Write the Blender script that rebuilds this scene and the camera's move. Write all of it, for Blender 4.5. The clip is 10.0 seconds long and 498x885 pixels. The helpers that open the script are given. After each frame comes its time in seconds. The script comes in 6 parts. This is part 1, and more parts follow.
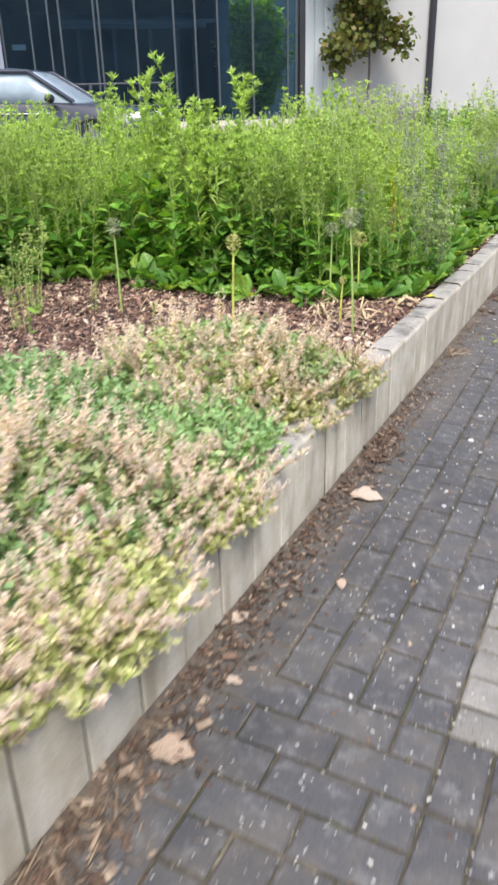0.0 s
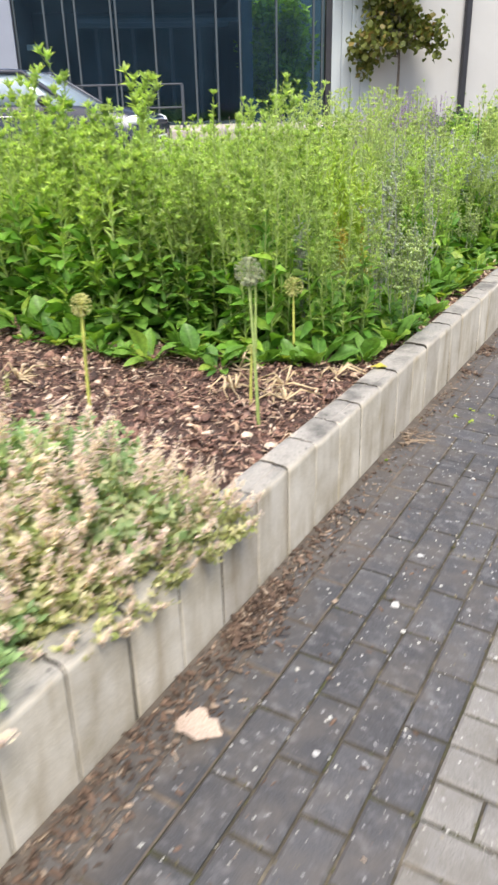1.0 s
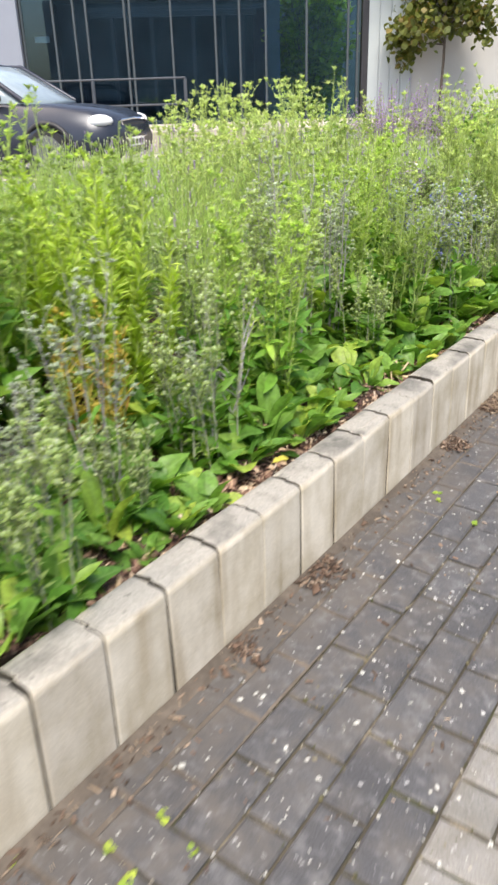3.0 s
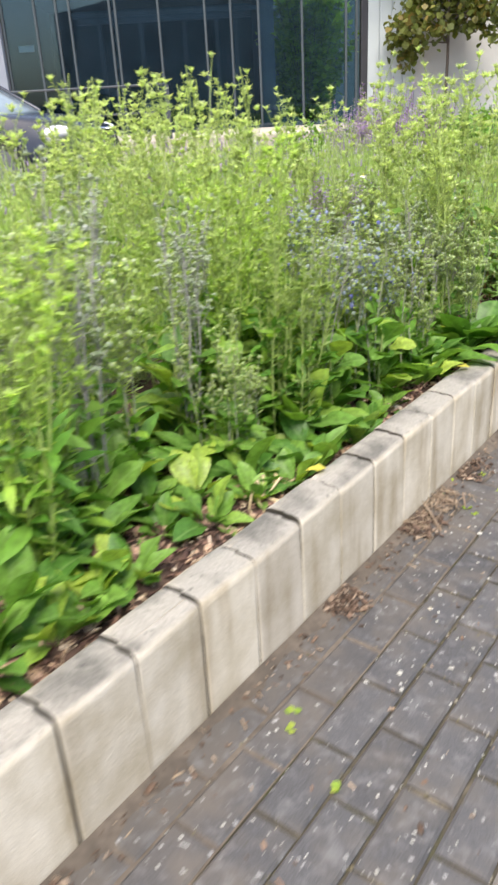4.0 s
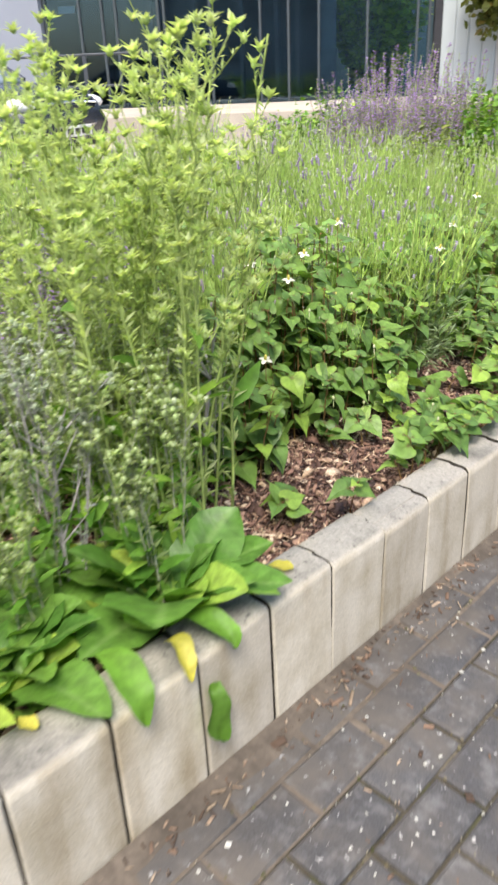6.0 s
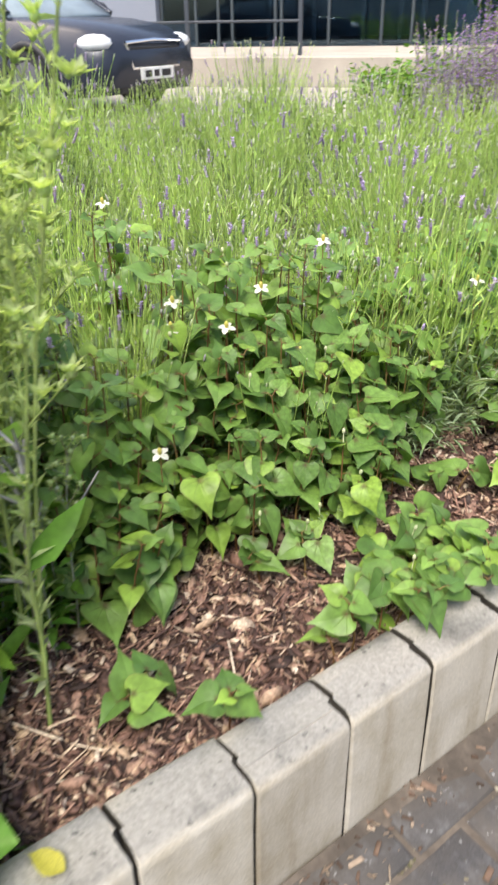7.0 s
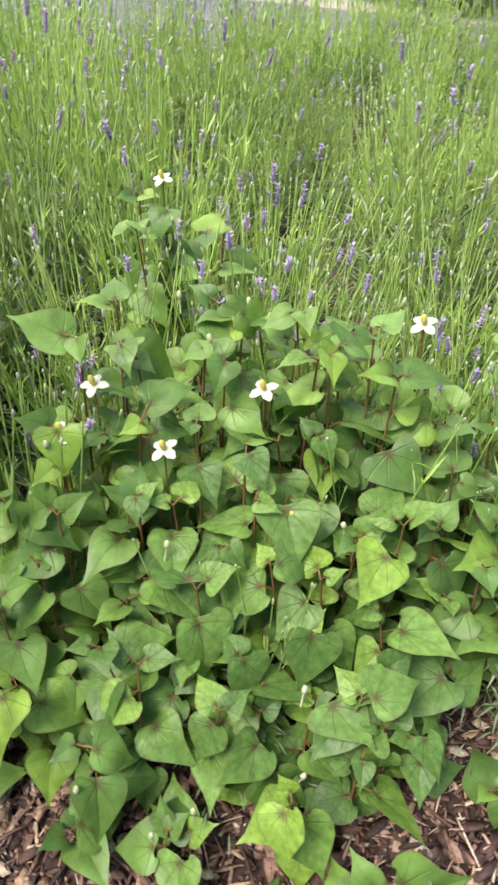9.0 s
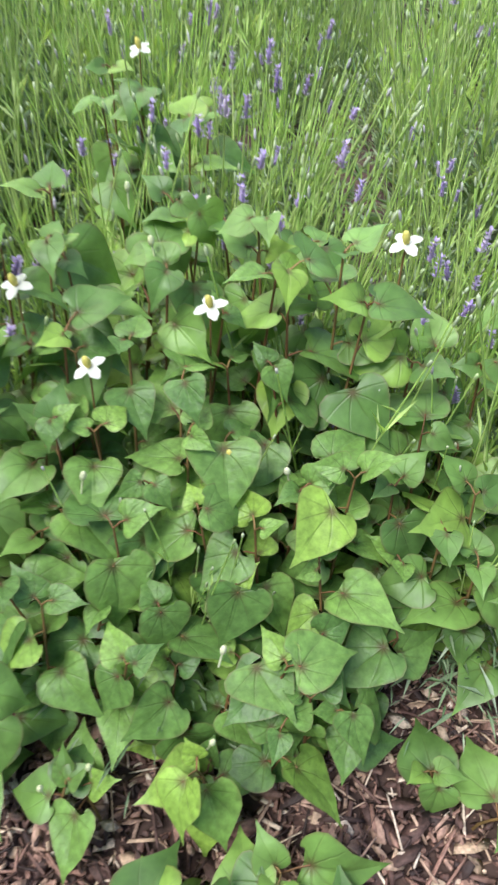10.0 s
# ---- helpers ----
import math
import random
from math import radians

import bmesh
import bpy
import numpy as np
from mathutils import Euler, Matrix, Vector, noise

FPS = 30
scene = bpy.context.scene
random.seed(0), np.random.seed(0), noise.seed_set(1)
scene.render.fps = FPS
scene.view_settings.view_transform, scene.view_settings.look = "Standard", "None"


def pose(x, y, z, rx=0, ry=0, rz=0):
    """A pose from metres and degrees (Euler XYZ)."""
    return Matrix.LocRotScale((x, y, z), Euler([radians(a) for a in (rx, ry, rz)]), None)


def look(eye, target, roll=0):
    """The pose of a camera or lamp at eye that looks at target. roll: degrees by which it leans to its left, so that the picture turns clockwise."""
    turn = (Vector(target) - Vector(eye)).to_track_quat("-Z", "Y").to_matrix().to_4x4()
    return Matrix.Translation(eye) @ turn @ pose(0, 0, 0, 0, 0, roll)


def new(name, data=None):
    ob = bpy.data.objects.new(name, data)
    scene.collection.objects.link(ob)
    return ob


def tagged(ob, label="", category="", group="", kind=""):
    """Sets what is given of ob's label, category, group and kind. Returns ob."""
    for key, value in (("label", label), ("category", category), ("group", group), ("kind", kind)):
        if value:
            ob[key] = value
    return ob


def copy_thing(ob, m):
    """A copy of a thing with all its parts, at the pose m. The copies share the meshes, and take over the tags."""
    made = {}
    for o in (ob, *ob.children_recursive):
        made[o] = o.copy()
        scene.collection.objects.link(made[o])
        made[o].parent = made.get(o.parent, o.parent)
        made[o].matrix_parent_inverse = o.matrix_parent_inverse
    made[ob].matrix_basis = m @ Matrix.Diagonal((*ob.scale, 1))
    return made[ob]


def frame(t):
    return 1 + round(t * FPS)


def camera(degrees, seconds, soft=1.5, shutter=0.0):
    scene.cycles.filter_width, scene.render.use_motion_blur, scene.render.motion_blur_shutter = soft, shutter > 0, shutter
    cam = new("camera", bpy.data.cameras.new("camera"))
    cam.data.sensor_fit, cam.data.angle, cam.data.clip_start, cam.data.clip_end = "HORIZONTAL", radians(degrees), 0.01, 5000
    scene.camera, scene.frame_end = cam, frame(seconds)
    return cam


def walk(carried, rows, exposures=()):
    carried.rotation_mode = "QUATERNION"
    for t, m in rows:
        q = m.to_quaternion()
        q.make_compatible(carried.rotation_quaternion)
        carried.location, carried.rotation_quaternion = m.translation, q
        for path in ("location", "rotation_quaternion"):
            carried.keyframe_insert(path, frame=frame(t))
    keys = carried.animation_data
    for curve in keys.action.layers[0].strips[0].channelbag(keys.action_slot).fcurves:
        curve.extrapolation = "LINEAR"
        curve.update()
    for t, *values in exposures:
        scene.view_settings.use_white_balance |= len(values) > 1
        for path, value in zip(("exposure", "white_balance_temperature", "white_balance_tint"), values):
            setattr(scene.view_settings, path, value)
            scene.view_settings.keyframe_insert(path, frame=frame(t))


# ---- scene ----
# the camera and its walk
cam = camera(36.5, 10.0, soft=2.6, shutter=0.35)
METRES = 8.75
LEVEL = pose(0.765, 0.0, 1.192, -0.25, 1.25, 0) @ pose(0, 0, 0, 0, 0, 26.5)
ROWS = [
    (0.0, 0.0, 0.0, 0.0, -0.4, -24.3, 0.88),
    (0.5, 0.0338, 0.058, 0.001, 1.98, -23.27, 1.41),
    (1.0, 0.0651, 0.1148, 0.0013, 2.62, -24.17, 0.77),
    (1.5, 0.0995, 0.1735, 0.0011, 5.83, -24.46, 1.58),
    (2.0, 0.1308, 0.2314, 0.0022, 6.22, -25.22, 0.99),
    (2.5, 0.1663, 0.2917, 0.0037, 5.76, -24.2, 0.38),
    (2.7, 0.178, 0.3166, 0.0038, 6.98, -24.51, 0.42),
    (3.8, 0.2318, 0.4496, 0.003, 9.2, -24.63, 1.65),
    (4.0, 0.2426, 0.4726, 0.0029, 9.42, -24.51, 1.78),
    (4.5, 0.2738, 0.5277, 0.0031, 9.97, -24.38, 1.69),
    (5.0, 0.3013, 0.5819, 0.004, 10.46, -24.36, 1.03),
    (5.5, 0.3269, 0.6351, 0.0043, 10.96, -25.05, 0.28),
    (6.0, 0.3432, 0.6885, 0.0035, 17.15, -26.39, 1.2),
    (6.2, 0.3475, 0.7088, 0.0036, 18.47, -26.89, 1.31),
    (7.3, 0.3602, 0.8033, 0.0056, 30.03, -31.68, -0.63),
    (7.5, 0.3608, 0.8175, 0.0056, 32.86, -32.74, -0.59),
    (8.0, 0.3584, 0.8494, 0.0041, 44.19, -34.47, 1.14),
    (8.5, 0.3509, 0.8741, 0.0028, 50.86, -35.43, 0.43),
    (9.0, 0.3555, 0.8886, 0.0027, 57.29, -36.91, -0.14),
    (9.5, 0.3608, 0.8963, 0.0019, 62.33, -38.82, -0.41),
    (10.0, 0.3512, 0.9044, -0.0036, 62.21, -43.71, -2.28),
]
# the first stretch, before 3 s, sits a little higher and leans less than the rest
FIRST = pose(0.8587, 1.3881, 1.2544) @ Matrix.Rotation(radians(0.862), 4, (-0.0864, -0.9834, 0.1595)) @ Matrix.Scale(0.98630, 4) @ pose(-0.85, -1.4, -1.2)


def eye_pose(t, m):
    """The camera's place and turn, with the first stretch set right and no scale left in it."""
    m = FIRST @ m if t < 3.0 else m
    return Matrix.LocRotScale(m.to_translation(), m.to_quaternion(), (1, 1, 1))


walk(cam, [(t, eye_pose(t, LEVEL @ pose(METRES * x, METRES * y, METRES * z, 90 + pitch, roll, yaw))) for t, x, y, z, yaw, pitch, roll in ROWS], exposures=[(0.0, 1.27, 6600, 10), (2.0, 1.38, 7100, 10), (4.5, 1.45, 7000, 10), (6.2, 1.43, 7000, 10), (8.0, 1.27, 6900, 10), (9.4, 1.28, 6700, 10), (10.0, 1.22, 6100, 10)])

# world, sun
world = bpy.data.worlds.new("sky")
scene.world = world
world.use_nodes = True
wn = world.node_tree.nodes
sky = wn.new("ShaderNodeTexSky")
sky.sky_type = "NISHITA"
sky.sun_disc = False
sky.sun_elevation, sky.sun_rotation = radians(58), radians(225)
sky.air_density, sky.dust_density, sky.ozone_density = 1.0, 3.0, 1.0
world.node_tree.links.new(sky.outputs[0], wn["Background"].inputs[0])
wn["Background"].inputs[1].default_value = 0.15
sun_data = bpy.data.lights.new("sun", "SUN")
sun_data.energy, sun_data.angle, sun_data.color = 2.1, radians(25), (1.0, 0.96, 0.9)
sun = new("sun", sun_data)
sun.matrix_world = look((-8 * math.sin(radians(-45)), -8 * math.cos(radians(-45)), 12), (0, 0, 0))

# ---- mesh tools ----
rng = np.random.default_rng(7)


class Heap:
    """Collects many small pieces into one mesh."""

    def __init__(self):
        self.v, self.f, self.n = [], {}, 0

    def add(self, tv, tf, m, o):
        """Copies of a template (verts, faces) by turns m (k,3,3) and places o (k,3)."""
        tv, m, o = np.asarray(tv, float), np.asarray(m, float).reshape(-1, 3, 3), np.asarray(o, float).reshape(-1, 3)
        k, n = len(o), len(tv)
        self.v.append((np.einsum("kij,nj->kni", m, tv) + o[:, None]).reshape(-1, 3))
        base = self.n + n * np.arange(k)[:, None]
        for size in {len(f) for f in tf}:
            faces = np.array([f for f in tf if len(f) == size])
            self.f.setdefault(size, []).append((base[:, :, None] + faces[None]).reshape(-1, size))
        self.n += k * n

    def tube(self, pts, radii, sides=4):
        pts = np.asarray(pts, float)
        k = len(pts)
        along = np.gradient(pts, axis=0)
        along /= np.linalg.norm(along, axis=1)[:, None] + 1e-9
        ref = np.array([0.31, 0.95, 0.05]) if abs(along[0][2]) > 0.5 else np.array([0.05, 0.1, 1.0])
        a = np.cross(along, ref)
        a /= np.linalg.norm(a, axis=1)[:, None]
        b = np.cross(along, a)
        ang = 2 * np.pi * np.arange(sides) / sides
        ring = a[:, None] * np.cos(ang)[None, :, None] + b[:, None] * np.sin(ang)[None, :, None]
        self.v.append((pts[:, None] + ring * np.asarray(radii, float).reshape(-1, 1, 1)).reshape(-1, 3))
        q = []
        for i in range(k - 1):
            for j in range(sides):
                q.append((i * sides + j, i * sides + (j + 1) % sides, (i + 1) * sides + (j + 1) % sides, (i + 1) * sides + j))
        self.f.setdefault(4, []).append(self.n + np.array(q))
        self.n += k * sides

    def mesh(self, name, material, smooth=True):
        me = bpy.data.meshes.new(name)
        v = np.concatenate(self.v)
        me.vertices.add(len(v))
        me.vertices.foreach_set("co", v.astype(np.float32).ravel())
        loops, starts, at = [], [], 0
        for size, chunks in self.f.items():
            f = np.concatenate(chunks)
            loops.append(f.ravel())
            starts.append(at + size * np.arange(len(f)))
            at += f.size
        loops, starts = np.concatenate(loops), np.concatenate(starts)
        me.loops.add(len(loops))
        me.loops.foreach_set("vertex_index", loops.astype(np.int32))
        me.polygons.add(len(starts))
        me.polygons.foreach_set("loop_start", starts.astype(np.int32))
        if smooth:
            me.polygons.foreach_set("use_smooth", np.ones(len(starts), bool))
        me.materials.append(material)
        me.update(calc_edges=True)
        return me


def turns(dirs, roll=None):
    """Turns whose y axis points along dirs and whose z axis leans up, rolled about y."""
    d = np.asarray(dirs, float).reshape(-1, 3)
    d = d / (np.linalg.norm(d, axis=1)[:, None] + 1e-9)
    up = np.where(np.abs(d[:, 2:]) > 0.98, np.array([[1.0, 0.2, 0.0]]), np.array([[0.0, 0.0, 1.0]]))
    x = np.cross(d, up)
    x /= np.linalg.norm(x, axis=1)[:, None] + 1e-9
    z = np.cross(x, d)
    if roll is not None:
        c, s = np.cos(roll)[:, None], np.sin(roll)[:, None]
        x, z = c * x + s * z, c * z - s * x
    return np.stack([x, d, z], -1)


def headings(yaw, climb):
    return np.stack([np.cos(yaw) * np.cos(climb), np.sin(yaw) * np.cos(climb), np.sin(climb)], -1)


def blade(width, profile, bend=0.0, fold=0.15):
    """A leaf of length 1 along y: half widths by (t, w), folded along its rib and bent down."""
    v, f = [], []
    for t, w in profile:
        z = -bend * t * t
        if w <= 1e-6:
            v.append([(0, t, z)])
        else:
            v.append([(-w * width, t, z + fold * w * width), (0, t, z), (w * width, t, z + fold * w * width)])
    flat, idx = [], []
    for row in v:
        idx.append(list(range(len(flat), len(flat) + len(row))))
        flat += row
    for a, b in zip(idx, idx[1:]):
        if len(a) == 1 and len(b) == 3:
            f += [(a[0], b[1], b[0]), (a[0], b[2], b[1])]
        elif len(a) == 3 and len(b) == 1:
            f += [(a[0], a[1], b[0]), (a[1], a[2], b[0])]
        else:
            f += [(a[0], a[1], b[1], b[0]), (a[1], a[2], b[2], b[1])]
    return flat, f


def ball(rings=3, sides=6, squash=1.0):
    v, f = [(0, 0, -squash)], []
    for i in range(1, rings):
        a = math.pi * i / rings
        v += [(math.sin(a) * math.cos(2 * math.pi * j / sides), math.sin(a) * math.sin(2 * math.pi * j / sides), -squash * math.cos(a)) for j in range(sides)]
    v.append((0, 0, squash))
    top = len(v) - 1
    for j in range(sides):
        k = (j + 1) % sides
        f.append((0, 1 + k, 1 + j))
        for i in range(rings - 2):
            f.append((1 + i * sides + j, 1 + i * sides + k, 1 + (i + 1) * sides + k, 1 + (i + 1) * sides + j))
        f.append((top, 1 + (rings - 2) * sides + j, 1 + (rings - 2) * sides + k))
    return v, f


def part(name, shape, material, parent=None, label=""):
    """Links a bmesh, a Heap or a mesh as one mesh object under a thing or a part."""
    if isinstance(shape, Heap):
        me = shape.mesh(name, material)
    elif isinstance(shape, bpy.types.Mesh):
        me = shape
    else:
        me = bpy.data.meshes.new(name)
        shape.to_mesh(me)
        shape.free()
        me.materials.append(material)
    ob = new(name, me)
    ob.parent = parent
    if label:
        ob["label"] = label
    return ob


def thing(name, m, label, category, group="", kind=""):
    ob = new(name)
    ob.empty_display_size = 0.1
    ob.matrix_basis = m
    return tagged(ob, label, category, group, kind)


def box(x0, x1, y0, y1, z0, z1, bevel=0.0, seg=1, bm=None):
    own = bmesh.new()
    bmesh.ops.create_cube(own, size=1.0)
    for v in own.verts:
        v.co = Vector(((x0 + x1) / 2 + v.co.x * (x1 - x0), (y0 + y1) / 2 + v.co.y * (y1 - y0), (z0 + z1) / 2 + v.co.z * (z1 - z0)))
    if bevel:
        bmesh.ops.bevel(own, geom=list(own.edges), offset=bevel, segments=seg, affect="EDGES", profile=0.6)
    if bm is None:
        return own
    me = bpy.data.meshes.new("tmp")
    own.to_mesh(me)
    own.free()
    bm.from_mesh(me)
    bpy.data.meshes.remove(me)
    return bm


def loft(sections, closed=True):
    """A skin over cross sections with the same number of points."""
    bm = bmesh.new()
    rows = [[bm.verts.new(p) for p in s] for s in sections]
    n = len(sections[0])
    for a, b in zip(rows, rows[1:]):
        for j in range(n if closed else n - 1):
            k = (j + 1) % n
            bm.faces.new((a[j], a[k], b[k], b[j]))
    if closed:
        bm.faces.new(rows[0][::-1])
        bm.faces.new(rows[-1])
    bmesh.ops.recalc_face_normals(bm, faces=bm.faces)
    for f in bm.faces:
        f.smooth = True
    return bm


# ---- materials ----
def node_mat(name):
    m = bpy.data.materials.new(name)
    m.use_nodes = True
    return m, m.node_tree.nodes, m.node_tree.links, m.node_tree.nodes["Principled BSDF"]


def noise_tex(nodes, links, scale, detail=4.0, rough=0.6, coord="Object"):
    tc = nodes.new("ShaderNodeTexCoord")
    n = nodes.new("ShaderNodeTexNoise")
    n.inputs["Scale"].default_value, n.inputs["Detail"].default_value, n.inputs["Roughness"].default_value = scale, detail, rough
    links.new(tc.outputs[coord], n.inputs["Vector"])
    return n


def ramp(nodes, links, source, stops):
    r = nodes.new("ShaderNodeValToRGB")
    while len(r.color_ramp.elements) < len(stops):
        r.color_ramp.elements.new(0.5)
    for e, (p, c) in zip(r.color_ramp.elements, stops):
        e.position, e.color = p, (*c, 1) if len(c) == 3 else c
    links.new(source, r.inputs[0])
    return r


def mixed(nodes, links, a, b, fac, kind="MIX"):
    m = nodes.new("ShaderNodeMix")
    m.data_type, m.blend_type = "RGBA", kind
    for socket, value in ((m.inputs[6], a), (m.inputs[7], b), (m.inputs[0], fac)):
        if hasattr(value, "is_output"):
            links.new(value, socket)
        elif isinstance(value, (int, float)):
            socket.default_value = value
        else:
            socket.default_value = (*value, 1)
    return m.outputs[2]


def bump(nodes, links, height, strength, distance, bsdf):
    b = nodes.new("ShaderNodeBump")
    b.inputs["Strength"].default_value, b.inputs["Distance"].default_value = strength, distance
    links.new(height, b.inputs["Height"])
    links.new(b.outputs[0], bsdf.inputs["Normal"])
    return b


def leaf_mat(name, a, b, c=None, rough=0.5, through_light=0.3, single=False, scale=25.0, by_object=0.0):
    """Leaves: colour differs from leaf to leaf, with blotches on each; some light passes through."""
    m, n, l, bsdf = node_mat(name)
    if single:
        rnd = n.new("ShaderNodeObjectInfo").outputs["Random"]
    else:
        rnd = n.new("ShaderNodeNewGeometry").outputs["Random Per Island"]
    stops = [(0.0, a), (0.75, b)] + ([(1.0, c)] if c else [])
    col = ramp(n, l, rnd, stops).outputs[0]
    nz = noise_tex(n, l, scale, 3.0)
    shade = ramp(n, l, nz.outputs[0], [(0.3, (0.62, 0.62, 0.6)), (0.7, (1.2, 1.2, 1.15))]).outputs[0]
    col = mixed(n, l, col, shade, 1.0, "MULTIPLY")
    if by_object:
        oi = n.new("ShaderNodeObjectInfo").outputs["Random"]
        tone = ramp(n, l, oi, [(0.0, (1 - by_object,) * 3), (1.0, (1 + by_object, 1 + by_object, 1.0))]).outputs[0]
        col = mixed(n, l, col, tone, 1.0, "MULTIPLY")
    l.new(col, bsdf.inputs["Base Color"])
    bsdf.inputs["Roughness"].default_value = rough
    bsdf.inputs["Specular IOR Level"].default_value = 0.35
    bump(n, l, nz.outputs[0], 0.35, 0.004, bsdf)
    t = n.new("ShaderNodeBsdfTranslucent")
    warm = mixed(n, l, col, (1.25, 1.3, 0.6), 1.0, "MULTIPLY")
    l.new(warm, t.inputs[0])
    mix = n.new("ShaderNodeMixShader")
    mix.inputs[0].default_value = through_light
    l.new(bsdf.outputs[0], mix.inputs[1])
    l.new(t.outputs[0], mix.inputs[2])
    l.new(mix.outputs[0], n["Material Output"].inputs[0])
    return m


def plain(name, col, rough=0.6, metal=0.0, vary=0.12, scale=6.0, bumps=0.0, fine=60.0):
    """A plain surface with broad and fine unevenness of tone."""
    m, n, l, bsdf = node_mat(name)
    big, small = noise_tex(n, l, scale, 4.0), noise_tex(n, l, fine, 3.0)
    lo, hi = tuple(x * (1 - vary) for x in col), tuple(min(1.0, x * (1 + vary)) for x in col)
    c = ramp(n, l, big.outputs[0], [(0.3, lo), (0.7, hi)]).outputs[0]
    g = ramp(n, l, small.outputs[0], [(0.3, (1 - vary / 2,) * 3), (0.7, (1 + vary / 2,) * 3)]).outputs[0]
    l.new(mixed(n, l, c, g, 1.0, "MULTIPLY"), bsdf.inputs["Base Color"])
    bsdf.inputs["Roughness"].default_value, bsdf.inputs["Metallic"].default_value = rough, metal
    if bumps:
        bump(n, l, small.outputs[0], bumps, 0.003, bsdf)
    return m


def paver_mat(name, a, b, dirt):
    m, n, l, bsdf = node_mat(name)
    rnd = n.new("ShaderNodeObjectInfo").outputs["Random"]
    isl = n.new("ShaderNodeNewGeometry").outputs["Random Per Island"]
    add = n.new("ShaderNodeMath")
    add.operation = "ADD"
    l.new(rnd, add.inputs[0]), l.new(isl, add.inputs[1])
    fr = n.new("ShaderNodeMath")
    fr.operation = "FRACT"
    l.new(add.outputs[0], fr.inputs[0])
    col = ramp(n, l, fr.outputs[0], [(0.0, a), (1.0, b)]).outputs[0]
    geo = n.new("ShaderNodeNewGeometry")

    def world_noise(scale, detail=5.0):
        t = n.new("ShaderNodeTexNoise")
        t.inputs["Scale"].default_value, t.inputs["Detail"].default_value, t.inputs["Roughness"].default_value = scale, detail, 0.65
        l.new(geo.outputs["Position"], t.inputs["Vector"])
        return t.outputs[0]

    grain, blot, spots = world_noise(320.0, 2.0), world_noise(9.0), world_noise(55.0, 2.0)
    col = mixed(n, l, col, ramp(n, l, grain, [(0.35, (0.7, 0.7, 0.7)), (0.65, (1.3, 1.3, 1.3))]).outputs[0], 1.0, "MULTIPLY")
    col = mixed(n, l, col, dirt, ramp(n, l, blot, [(0.44, (0, 0, 0)), (0.68, (0.8, 0.8, 0.8))]).outputs[0])
    # brown soil trodden into the courses along the wall, with a ragged edge
    px = n.new("ShaderNodeSeparateXYZ")
    l.new(geo.outputs["Position"], px.inputs[0])
    ragged = n.new("ShaderNodeMath")
    ragged.operation = "MULTIPLY_ADD"
    l.new(world_noise(4.5, 6.0), ragged.inputs[0])
    ragged.inputs[1].default_value = -0.55
    l.new(px.outputs[0], ragged.inputs[2])
    shift = n.new("ShaderNodeMath")
    shift.operation = "ADD"
    l.new(ragged.outputs[0], shift.inputs[0])
    shift.inputs[1].default_value = 0.25
    film = ramp(n, l, shift.outputs[0], [(0.02, (0.68, 0.68, 0.68)), (0.22, (0, 0, 0))])
    col = mixed(n, l, col, (0.115, 0.099, 0.085), film.outputs[0])
    scuff = world_noise(26.0, 6.0)
    col = mixed(n, l, col, (0.20, 0.20, 0.205), ramp(n, l, scuff, [(0.52, (0, 0, 0)), (0.68, (0.38, 0.38, 0.38))]).outputs[0])
    col = mixed(n, l, col, (0.42, 0.42, 0.42), ramp(n, l, spots, [(0.67, (0, 0, 0)), (0.72, (0.7, 0.7, 0.7))]).outputs[0])
    l.new(col, bsdf.inputs["Base Color"])
    bsdf.inputs["Roughness"].default_value = 0.8
    bump(n, l, grain, 0.5, 0.002, bsdf)
    return m


